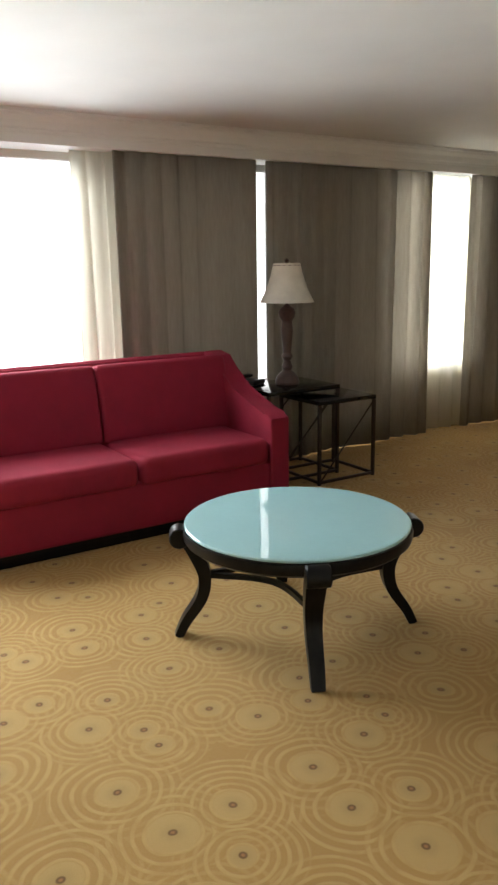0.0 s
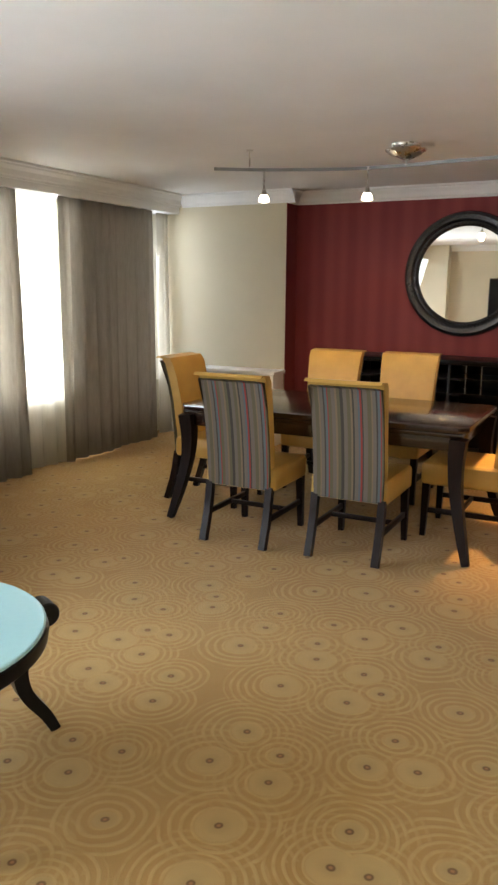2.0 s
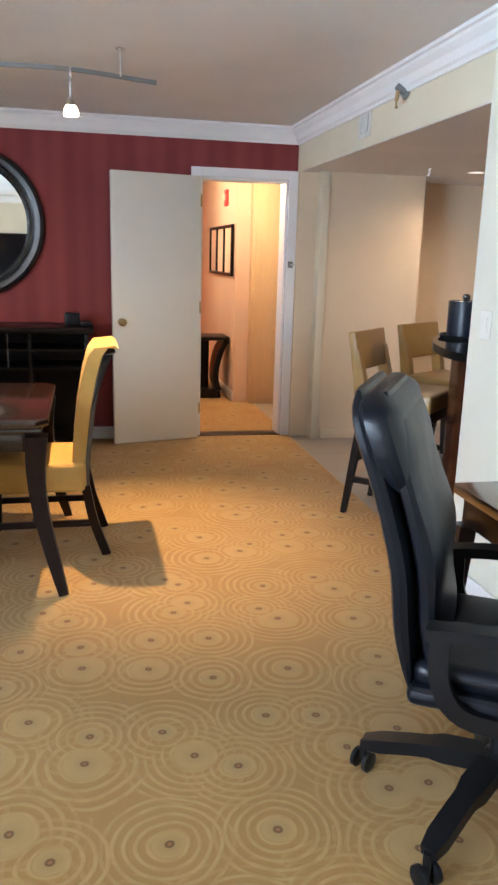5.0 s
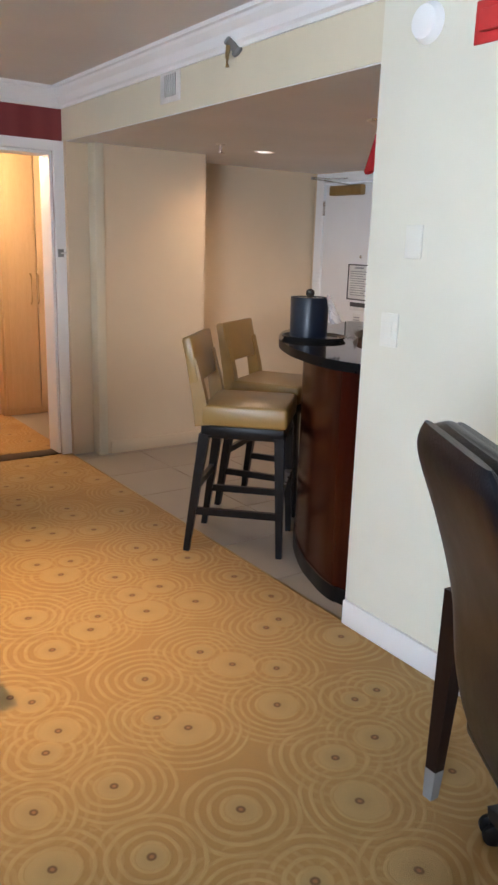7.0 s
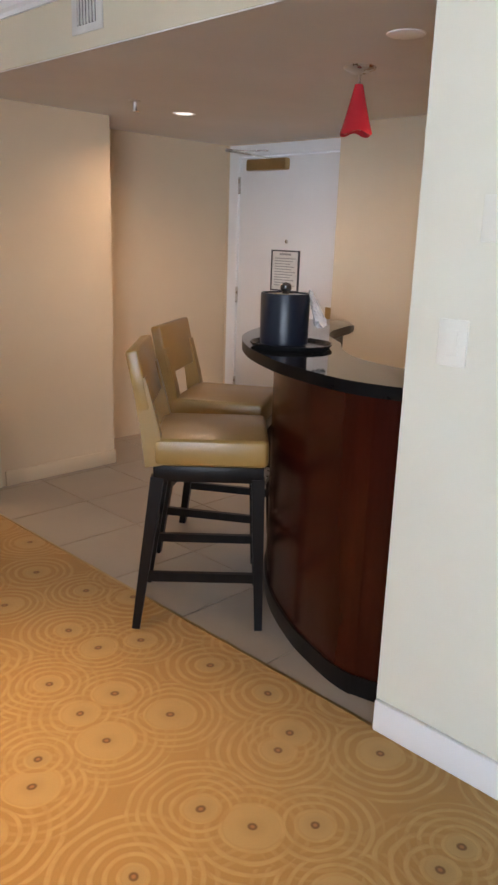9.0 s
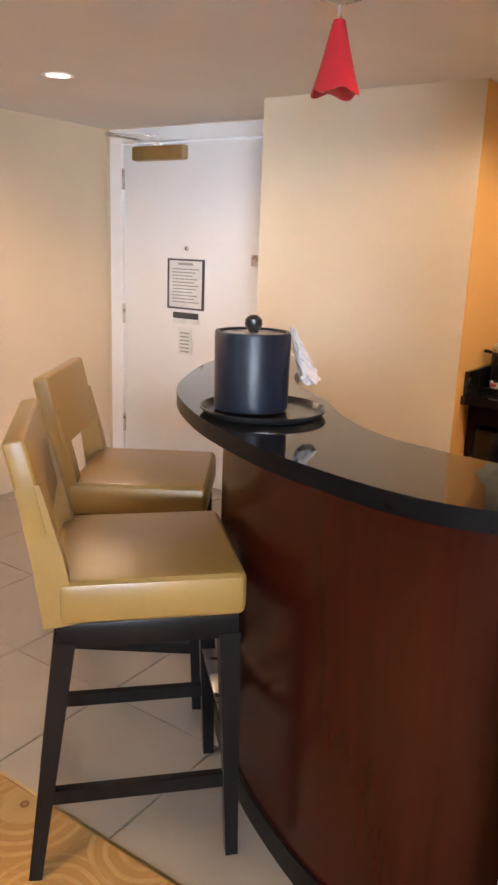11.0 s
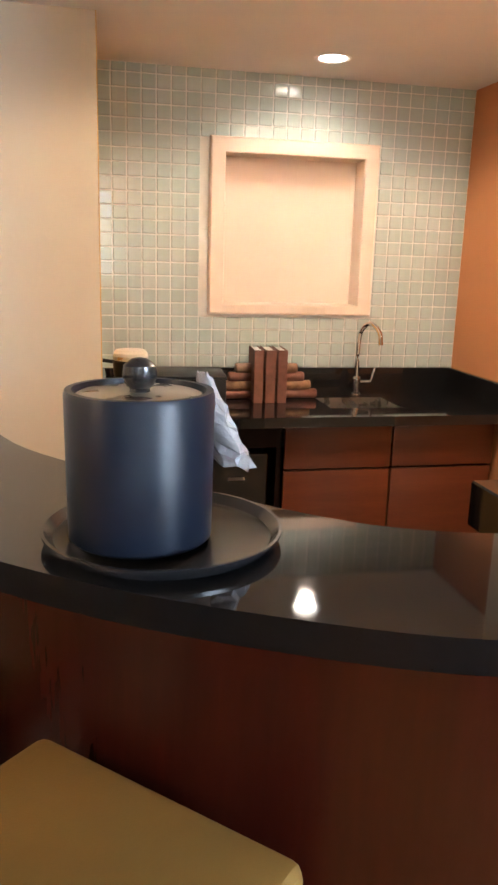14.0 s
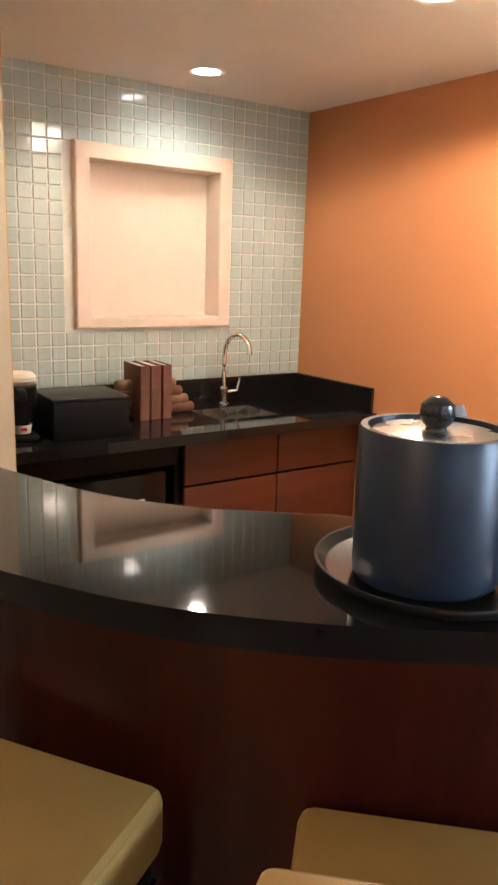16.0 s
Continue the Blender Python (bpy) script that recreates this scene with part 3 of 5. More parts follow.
# ---- doors ----
def inner_door():
    ang = math.degrees(math.atan2(7.06 - 7.215, -0.205 - 0.475))
    e = thing("inner_door", at(0.475, 7.21, 0.008, ang), "cream painted flush door standing wide open against the red wall", "door")
    box("slab", (0, -0.02, 0), (0.69, 0.02, 2.02), "door", 0.002, e)
    for s in (1, -1):
        lathe("knob", [(0.0, 0), (0.026, 0), (0.026, 0.006), (0.011, 0.01), (0.011, 0.03), (0.026, 0.042), (0.029, 0.055), (0.02, 0.068), (0, 0.07)], "brass", e, pose(0.63, 0.02 * s, 0.94, -90 * s), 20)
    for z in (0.2, 1.0, 1.8):
        sweep("hinge", [(-0.006, 0.02, z), (-0.006, 0.02, z + 0.09)], 0.007, "brass", e)


inner_door()


def door_stop():
    e = thing("door_catch", at(1.21, 7.238, 1.395), "small metal door catch on the white casing", "catch")
    box("plate", (-0.02, -0.008, -0.025), (0.02, 0, 0.025), "grey", 0.002, e)
    sweep("pin", [(0, -0.006, 0), (0.07, -0.03, 0)], 0.005, "steel", e)


door_stop()


def entry_door():
    e = thing("entrance_door", at(3.66, 6.86), "white painted entrance door with closer, hinges and framed notice", "door")
    boxes("frame", [((-0.02, 0.60, 0), (0.1, 0.70, 2.09)), ((-0.02, -0.468, 2.01), (0.1, 0.60, 2.088)), ((-0.02, -0.468, 0), (0.1, -0.412, 2.01))], "white", 0.004, e)
    box("slab", (0.0, -0.41, 0.008), (0.045, 0.598, 2.003), "white", 0.003, e)
    box("closer", (-0.055, 0.10, 1.905), (0.0, 0.49, 1.985), "brass", 0.012, e)
    sweep("closer_arm", [(-0.035, 0.26, 1.985), (-0.14, 0.42, 2.015), (-0.19, 0.56, 2.035)], (0.02, 0.012), "steel", e)
    sweep("closer_arm", [(-0.02, 0.30, 2.04), (-0.12, 0.44, 2.035), (-0.19, 0.56, 2.045)], (0.02, 0.01), "steel", e)
    for z in (0.25, 0.95, 1.75):
        sweep("hinge", [(-0.008, 0.60, z), (-0.008, 0.60, z + 0.12)], 0.011, "steel", e)
    lathe("viewer", [(0, 0.006), (0.012, 0.006), (0.014, 0)], "steel", e, pose(0, 0.105, 1.42, 0, -90), 12)
    n = boxes("notice_frame", [((-0.012, -0.03, 1.07), (0, -0.02, 1.36)), ((-0.012, 0.23, 1.07), (0, 0.24, 1.36)), ((-0.012, -0.02, 1.07), (0, 0.23, 1.08)), ((-0.012, -0.02, 1.35), (0, 0.23, 1.36))], "dark_ink", 0, e)
    box("notice", (-0.007, -0.02, 1.08), (-0.002, 0.23, 1.35), "paper", 0, n)
    bars = [((-0.0085, 0.05, 1.325), (-0.0072, 0.16, 1.338))]
    for k in range(11):
        z = 1.305 - k * 0.019
        bars.append(((-0.0085, 0.005 + (k * 7 % 5) * 0.012, z - 0.006), (-0.0072, 0.205, z)))
    boxes("print", bars, "ink", 0, n)
    box("sign", (-0.006, 0.01, 1.015), (0, 0.20, 1.05), "dark_ink", 0.001, e)
    box("sign", (-0.005, 0.0, 0.985), (0, 0.20, 1.013), "paper", 0.001, e)
    box("card", (-0.004, 0.06, 0.80), (0, 0.16, 0.96), "paper", 0.001, e)
    boxes("print", [((-0.0055, 0.075, 0.815 + k * 0.022), (-0.0042, 0.145, 0.823 + k * 0.022)) for k in range(6)], "ink", 0, e)
    box("lock_plate", (-0.006, -0.38, 0.88), (0, -0.29, 0.99), "brass", 0.003, e)
    box("latch", (-0.03, -0.42, 1.34), (0, -0.37, 1.40), "steel", 0.004, e)


entry_door()


# ---- curtains ----
def curtain(y0, y1, mat, label, amp=0.022, pitch=0.17, x=-4.10, flare=0.0, z0=0.012):
    rnd = random.Random(int(y0 * 100))
    n = max(10, int((y1 - y0) / 0.012))
    bm = bmesh.new()
    cols = []
    ph = rnd.random() * 6
    zs = [z0, 0.3, 0.8, 1.4, 1.9, 2.31]
    for i in range(n + 1):
        u = i / n
        col = []
        for z in zs:
            y = y0 + (y1 - y0) * u
            k = 1 - z / 2.3
            a = amp * (0.75 + 0.35 * math.sin(y * 5.1 + ph))
            dx = a * math.sin(2 * math.pi * y / pitch + 2.1 * math.sin(y * 4.3 + ph) + k * 0.7 * math.sin(y * 7)) + 0.006 * math.sin(y * 37 + ph) + 0.02 * math.sin(y * 9.1 + ph * 2) * (0.6 + 0.6 * k)
            yy = y + flare * k * (u - 0.3)
            col.append(bm.verts.new((x + dx * (0.7 + 0.45 * k), yy + 0.012 * math.cos(y * 50), z)))
        cols.append(col)
    for a, b in zip(cols, cols[1:]):
        for j in range(len(zs) - 1):
            bm.faces.new((a[j], b[j], b[j + 1], a[j + 1]))
    ob = mesh_ob("curtain", bm, mat, smooth=True)
    sol = ob.modifiers.new("thickness", "SOLIDIFY")
    sol.thickness = 0.003
    return tagged(ob, label, "curtain", "curtains along the window wall")


GREY = "grey-brown pleated curtain hanging to the carpet before the window"
curtain(1.95, 3.045, "curtain", GREY)
curtain(3.12, 4.79, "curtain", GREY)
curtain(5.27, 6.62, "curtain", GREY)
SHEER = "thin pale sheer curtain lit through by daylight"
curtain(4.72, 5.36, "sheer", SHEER, 0.02, 0.12, -4.19)
curtain(1.70, 2.10, "sheer", SHEER, 0.014, 0.11, -4.19)
curtain(6.8, 7.0, "sheer", SHEER, 0.014, 0.1, -4.19)


def window_unit():
    e = thing("window_unit", at(-3.25, 6.87), "low white boxed air unit against the cream wall", "air unit")
    box("body", (-0.42, -0.11, 0.0), (0.40, 0.125, 0.70), "white", 0.01, e)
    box("top", (-0.44, -0.13, 0.702), (0.42, 0.13, 0.735), "white", 0.006, e)
    boxes("grille", [((-0.36, -0.118, 0.48 + k * 0.03), (0.34, -0.108, 0.492 + k * 0.03)) for k in range(6)], "grey", 0.002, e)


window_unit()


# ---- sitting area ----
def sofa():
    e = thing("sofa", at(-3.9, 1.55), "long crimson cloth sofa with two seat cushions before the window", "sofa")
    box("base", (0.12, -0.99, 0.07), (0.88, 0.99, 0.34), "sofa", 0.03, e, seg=3)
    box("plinth", (0.16, -0.94, 0.0), (0.84, 0.94, 0.075), "black_wood", 0.004, e)
    for s in (-1, 1):
        bm = bmesh.new()
        add_box(bm, (0.30, min(s * 0.008, s * 0.85), 0.325), (0.91, max(s * 0.008, s * 0.85), 0.485), 0.045, 4)
        mesh_ob("seat_cushion", bm, "sofa", e, smooth=True)
        bm = bmesh.new()
        add_box(bm, (-0.09, min(s * 0.001, s * 0.9), -0.24), (0.09, max(s * 0.001, s * 0.9), 0.24), 0.035, 4)
        mesh_ob("back_cushion", bm, "sofa", e, pose(0.27, 0, 0.69, 0, -12), True)
        outline = [(0.06, 0.07), (0.90, 0.07), (0.90, 0.60), (0.84, 0.635), (0.62, 0.66), (0.45, 0.72), (0.33, 0.82), (0.22, 0.925), (0.10, 0.945), (0.02, 0.93)]
        bm = bmesh.new()
        y0, y1 = sorted((s * 0.86, s * 1.0))
        a = [bm.verts.new((x, y0, z)) for x, z in outline]
        b = [bm.verts.new((x, y1, z)) for x, z in outline]
        bm.faces.new(a)
        bm.faces.new(b[::-1])
        for i in range(len(outline)):
            j = (i + 1) % len(outline)
            bm.faces.new((a[i], a[j], b[j], b[i]))
        bmesh.ops.bevel(bm, geom=[q for q in bm.edges if abs(q.verts[0].co.y - q.verts[1].co.y) < 1e-5], offset=0.02, segments=3, profile=0.5, affect="EDGES")
        mesh_ob("arm", bm, "sofa", e, smooth=True)
    bm = bmesh.new()
    add_box(bm, (-0.08, -0.9, -0.46), (0.06, 0.9, 0.44), 0.04, 3)
    mesh_ob("back", bm, "sofa", e, pose(0.10, 0, 0.50, 0, -8), True)


sofa()


def coffee_table():
    e = thing("coffee_table", at(-1.69, 1.655, 0, 19), "round black wooden coffee table with a pale green glass top", "table")
    lathe("top", [(0, 0.475), (0.455, 0.475), (0.462, 0.479), (0.462, 0.486), (0.456, 0.490), (0, 0.490)], "table_glass", e, n=64)
    lathe("apron", [(0.38, 0.42), (0.452, 0.42), (0.466, 0.432), (0.47, 0.455), (0.466, 0.474), (0.36, 0.474), (0.36, 0.43)], "black_wood", e, n=64)
    for k in range(4):
        m = pose(0, 0, 0, 0, 0, -46 + 90 * k)
        line = spline([(0.50, 0, 0.0), (0.465, 0, 0.07), (0.40, 0, 0.17), (0.385, 0, 0.27), (0.42, 0, 0.37), (0.455, 0, 0.44)], 5)
        sweep("leg", line, [(0.05 + 0.03 * (i / len(line)), 0.035 + 0.03 * (i / len(line))) for i in range(len(line))], "black_wood", e, m, up=(1, 0, 0), bevel=0.006)
        bm = bmesh.new()
        add_lathe(bm, [(0, -0.045), (0.038, -0.045), (0.042, -0.04), (0.042, 0.04), (0.038, 0.045), (0, 0.045)], 20)
        mesh_ob("scroll", bm, "black_wood", e, m @ pose(0.482, 0, 0.437, 90), True)
        a, b = math.radians(-46 + 90 * k), math.radians(44 + 90 * k)
        mid = (a + b) / 2
        sweep("stretcher", spline([(0.385 * math.cos(a), 0.385 * math.sin(a), 0.265), (0.16 * math.cos(mid), 0.16 * math.sin(mid), 0.265), (0.385 * math.cos(b), 0.385 * math.sin(b), 0.265)], 10), (0.022, 0.02), "black_wood", e)


coffee_table()


def nest_table(x0, x1, y0, y1, h, label):
    cx, cy = (x0 + x1) / 2, (y0 + y1) / 2
    w, d = (x1 - x0) / 2, (y1 - y0) / 2
    e = thing("side_table", at(cx, cy), label, "table", "nest of side tables")
    box("top", (-w, -d, h - 0.03), (w, d, h), "granite", 0.004, e)
    for sx in (-1, 1):
        for sy in (-1, 1):
            box("leg", (sx * (w - 0.012) - 0.011, sy * (d - 0.012) - 0.011, 0.0), (sx * (w - 0.012) + 0.011, sy * (d - 0.012) + 0.011, h - 0.03), "iron", 0.002, e)
    for sx in (-1, 1):
        box("rail", (sx * (w - 0.012) - 0.009, -d + 0.024, 0.01), (sx * (w - 0.012) + 0.009, d - 0.024, 0.03), "iron", 0.002, e)
        sweep("brace", [(sx * (w - 0.012), -d + 0.03, 0.03), (sx * (w - 0.012), d - 0.03, h - 0.06)], 0.006, "iron", e)
    for sy in (-1, 1):
        box("rail", (-w + 0.024, sy * (d - 0.012) - 0.009, 0.01), (w - 0.024, sy * (d - 0.012) + 0.009, 0.03), "iron", 0.002, e)


nest_table(-4.0, -3.52, 2.74, 3.36, 0.66, "black-topped iron nesting side table carrying a lamp")
nest_table(-3.80, -3.32, 3.02, 3.53, 0.595, "smaller black-topped iron nesting table pulled forward")


def table_lamp():
    e = thing("table_lamp", at(-3.78, 3.08, 0.66), "carved brown table lamp with a cream bell shade", "lamp")
    lathe("base", [(0, 0), (0.085, 0), (0.09, 0.015), (0.08, 0.05), (0.05, 0.085), (0.03, 0.1), (0.04, 0.125), (0.03, 0.15), (0.024, 0.17), (0.042, 0.2), (0.03, 0.225), (0.032, 0.26), (0.044, 0.38), (0.036, 0.45), (0.055, 0.48), (0.062, 0.51), (0.05, 0.54), (0.03, 0.555), (0.012, 0.57), (0.01, 0.62), (0, 0.62)], "lampbase", e, n=24)
    bm = bmesh.new()
    add_lathe(bm, [(0.195, 0.585), (0.19, 0.59), (0.15, 0.67), (0.115, 0.77), (0.095, 0.855), (0.092, 0.855), (0.11, 0.77), (0.145, 0.67), (0.185, 0.59), (0.195, 0.585)], 40)
    mesh_ob("shade", bm, "shade", e, smooth=True)
    lathe("finial", [(0, 0.835), (0.1, 0.838), (0.1, 0.842), (0.012, 0.845), (0.012, 0.865), (0.018, 0.875), (0, 0.89)], "lampbase", e, n=16)


table_lamp()


def phone():
    e = thing("telephone", at(-3.93, 2.86, 0.66, 20), "small black telephone on the side table", "telephone")
    box("body", (-0.08, -0.07, 0), (0.08, 0.07, 0.035), "plastic", 0.01, e)
    box("handset", (-0.09, -0.075, 0.04), (-0.03, 0.075, 0.065), "plastic", 0.012, e)


phone()


# ---- dining group ----
def dining_table():
    e = thing("dining_table", at(-1.49, 4.91), "long dark brown polished dining table with moulded edge", "table")
    prism("top", [(-0.93, -0.43), (-0.88, -0.495), (0.88, -0.495), (0.93, -0.43), (0.93, 0.43), (0.88, 0.495), (-0.88, 0.495), (-0.93, 0.43)], 0.735, 0.768, "brown_wood", 0.008, e)
    box("moulding", (-0.905, -0.475, 0.705), (0.905, 0.475, 0.735), "brown_wood", 0.012, e)
    box("apron", (-0.87, -0.445, 0.625), (0.87, 0.445, 0.706), "brown_wood", 0.006, e)
    for sx in (-1, 1):
        for sy in (-1, 1):
            line = spline([(sx * 0.975, sy * 0.53, 0), (sx * 0.935, sy * 0.495, 0.15), (sx * 0.885, sy * 0.455, 0.38), (sx * 0.872, sy * 0.445, 0.55), (sx * 0.88, sy * 0.452, 0.70)], 5)
            sweep("leg", line, [(0.04 + 0.055 * (i / len(line)), 0.04 + 0.055 * (i / len(line))) for i in range(len(line))], "leg_wood", e, up=(0, 1, 0), bevel=0.005)


dining_table()


def dining_chair(m, label):
    """Faces +y; the back stands at -y."""
    e = thing("dining_chair", m, label, "chair", "chairs round the dining table")
    bm = bmesh.new()
    add_box(bm, (-0.235, -0.22, 0.33), (0.235, 0.27, 0.475), 0.03, 3)
    mesh_ob("seat", bm, "yellow", e, smooth=True)
    # rolled, leaning back: an upholstered front and a striped rear
    rows = [(-0.215, 0.42), (-0.225, 0.55), (-0.245, 0.72), (-0.275, 0.88), (-0.305, 0.985), (-0.335, 1.025)]

    def slab(nm, mat, d0, d1, top, hw):
        bm = bmesh.new()
        pts = [(y + d1, z) for y, z in rows] + ([(rows[-1][0] - 0.03, 1.035), (rows[-1][0] - 0.05, 1.02)] if top else []) + [(y + d0, z) for y, z in reversed(rows)]
        if not top:
            pts = [(y + d1, z) for y, z in rows[:-1]] + [(rows[-1][0] + d1 - 0.012, 1.0), (rows[-1][0] + d0 - 0.012, 1.0)] + [(y + d0, z) for y, z in reversed(rows[:-1])]
            pts = [(pts[0][0], 0.345)] + pts + [(pts[-1][0], 0.345)]
        a = [bm.verts.new((-hw(z), y, z)) for y, z in pts]
        b = [bm.verts.new((hw(z), y, z)) for y, z in pts]
        bm.faces.new(a)
        bm.faces.new(b[::-1])
        for i in range(len(pts)):
            j = (i + 1) % len(pts)
            bm.faces.new((a[i], a[j], b[j], b[i]))
        bmesh.ops.bevel(bm, geom=[q for q in bm.edges if abs(q.verts[0].co.x - q.verts[1].co.x) < 1e-5], offset=0.01, segments=2, profile=0.5, affect="EDGES")
        mesh_ob(nm, bm, mat, e, smooth=True)

    slab("backrest", "yellow", 0.0, 0.065, True, lambda z: 0.205 + 0.012 * max(0, (z - 0.8) / 0.22))
    slab("back_cover", "stripe", -0.022, -0.002, False, lambda z: 0.207)
    for sx in (-1, 1):
        sweep("leg", spline([(sx * 0.2, -0.31, 0), (sx * 0.2, -0.25, 0.18), (sx * 0.2, -0.215, 0.36)], 4), (0.042, 0.042), "leg_wood", e, up=(0, 1, 0), bevel=0.004)
        sweep("leg", [(sx * 0.205, 0.245, 0), (sx * 0.2, 0.235, 0.34)], [(0.032, 0.032), (0.046, 0.046)], "leg_wood", e, up=(0, 1, 0), bevel=0.004)
        box("stretcher", (sx * 0.2 - 0.011, -0.25, 0.15), (sx * 0.2 + 0.011, 0.24, 0.182), "leg_wood", 0.003, e)
    box("stretcher", (-0.19, 0.02, 0.152), (0.19, 0.042, 0.18), "leg_wood", 0.003, e)
    return e


LAB = "yellow leather dining chair with a striped cloth back, at the table"
chair = dining_chair(at(-1.83, 4.39), LAB)
copy_thing(chair, at(-1.155, 4.43))
copy_thing(chair, at(-1.92, 5.70, 0, 180))
copy_thing(chair, at(-1.32, 5.70, 0, 180))
copy_thing(chair, at(-0.63, 5.03, 0, 90))
copy_thing(chair, at(-2.44, 4.98, 0, -90))


def console():
    e = thing("console", at(-1.22, 7.0), "black wooden mantel console with open pigeonholes", "console")
    box("top", (-0.88, -0.24, 0.885), (0.88, 0.235, 0.925), "black_wood", 0.008, e)
    box("back", (-0.84, 0.21, 0.08), (0.84, 0.235, 0.885), "black_wood", 0, e)
    for x in (-0.84, -0.42, 0.0, 0.42, 0.815):
        box("upright", (x, -0.2, 0.08), (x + 0.025, 0.21, 0.885), "black_wood", 0.003, e)
    for z in (0.08, 0.62, 0.75):
        boxes("shelf", [((x + 0.025, -0.19, z), (x + 0.42 - (0.025 if x > 0.4 else 0), 0.21, z + 0.02)) for x in (-0.84, -0.42, 0.0)] + [((0.445, -0.19, z), (0.815, 0.21, z + 0.02))], "black_wood", 0.002, e)
    for x in (-0.84, 0.79):
        for y in (-0.2, 0.16):
            box("leg", (x, y, 0), (x + 0.05, y + 0.05, 0.08), "black_wood", 0.003, e)
    for x in (-0.27, -0.14, 0.15, 0.28):
        box("lattice", (x, -0.197, 0.64), (x + 0.008, -0.192, 0.885), "grey", 0, e)


console()


def console_box():
    e = thing("desk_clock", at(-0.455, 7.0, 0.925), "small black box with a tray on the console", "box")
    box("body", (-0.09, -0.06, 0), (0.02, 0.06, 0.09), "plastic", 0.008, e)
    box("tray", (0.025, -0.06, 0), (0.1, 0.06, 0.03), "plastic", 0.006, e)


console_box()


def wall_mirror():
    e = thing("wall_mirror", at(-1.212, 7.258, 1.64) @ pose(0, 0, 0, 90), "large round mirror with a broad dark frame on red wall", "mirror")
    lathe("frame", [(0.415, 0.005), (0.415, 0.03), (0.43, 0.045), (0.455, 0.042), (0.475, 0.06), (0.51, 0.065), (0.535, 0.045), (0.545, 0.015), (0.545, 0.0), (0.415, 0.0)], "tray", e, n=72)
    bm = bmesh.new()
    add_lathe(bm, [(0, 0.02), (0.418, 0.02), (0.418, 0.004), (0, 0.004)], 72)
    mesh_ob("glass", bm, "mirror", e)
    bm = bmesh.new()
    for k in range(90):
        a = 2 * math.pi * k / 90
        r = bmesh.ops.create_icosphere(bm, subdivisions=1, radius=0.010)
        bmesh.ops.translate(bm, verts=r["verts"], vec=(0.437 * math.cos(a), 0.437 * math.sin(a), 0.046))
    mesh_ob("beading", bm, "tray", e, smooth=True)


wall_mirror()


def television():
    e = thing("television", at(-2.0, -2.44, 1.32), "flat black television on the cream wall", "television")
    box("case", (-0.72, 0.0, -0.42), (0.72, 0.05, 0.42), "plastic", 0.006, e)
    box("screen", (-0.70, 0.05, -0.40), (0.70, 0.054, 0.40), "screen", 0, e)


television()


def tv_cabinet():
    e = thing("cabinet", at(-2.0, -2.18), "dark wooden cabinet under the television", "cabinet")
    box("body", (-0.8, -0.24, 0.03), (0.8, 0.22, 0.72), "brown_wood", 0.006, e)
    box("top", (-0.82, -0.25, 0.72), (0.82, 0.25, 0.75), "brown_wood", 0.006, e)
    for i in range(3):
        box("door", (-0.78 + i * 0.525, 0.222, 0.06), (-0.27 + i * 0.525, 0.24, 0.7), "brown_wood", 0.004, e)


tv_cabinet()


def track():
    e = thing("track_light", at(0, 0, 0), "curved nickel ceiling track with three lit glass heads", "ceiling lamp")
    line = spline([(-2.42, 4.90, 2.29), (-2.1, 5.09, 2.29), (-1.6, 5.27, 2.29), (-1.22, 5.28, 2.29), (-0.8, 5.23, 2.29), (-0.44, 5.22, 2.29), (-0.02, 5.38, 2.29)], 8)
    sweep("rail", line, (0.012, 0.02), "grey", e)
    lathe("canopy", [(0, 2.318), (0.03, 2.322), (0.09, 2.345), (0.125, 2.37), (0.132, 2.38), (0.1, 2.392), (0.09, 2.4), (0.095, 2.415), (0, 2.415)], "steel", e, at(-1.22, 5.26))
    sweep("stem", [(-1.22, 5.27, 2.29), (-1.22, 5.27, 2.322)], 0.008, "steel", e)
    for x, y in ((-2.22, 5.03), (-0.2, 5.29)):
        sweep("stem", [(x, y, 2.29), (x, y, CEIL)], 0.005, "steel", e)
        lathe("rose", [(0, CEIL - 0.008), (0.02, CEIL - 0.008), (0.025, CEIL)], "steel", e, at(x, y), 16)
    for x, y in SPOTS:
        h = sweep("head", [(x, y, 2.17), (x, y, 2.30)], 0.007, "steel", e)
        lathe("cap", [(0, 2.17), (0.012, 2.17), (0.018, 2.14), (0.024, 2.13), (0, 2.13)], "steel", h, at(x, y), 16)
        lathe("lit_glass", [(0.024, 2.13), (0.034, 2.11), (0.036, 2.098), (0.036, 2.084), (0.03, 2.084), (0.03, 2.1), (0.02, 2.125)], "bulb", h, at(x, y), 20)


track()


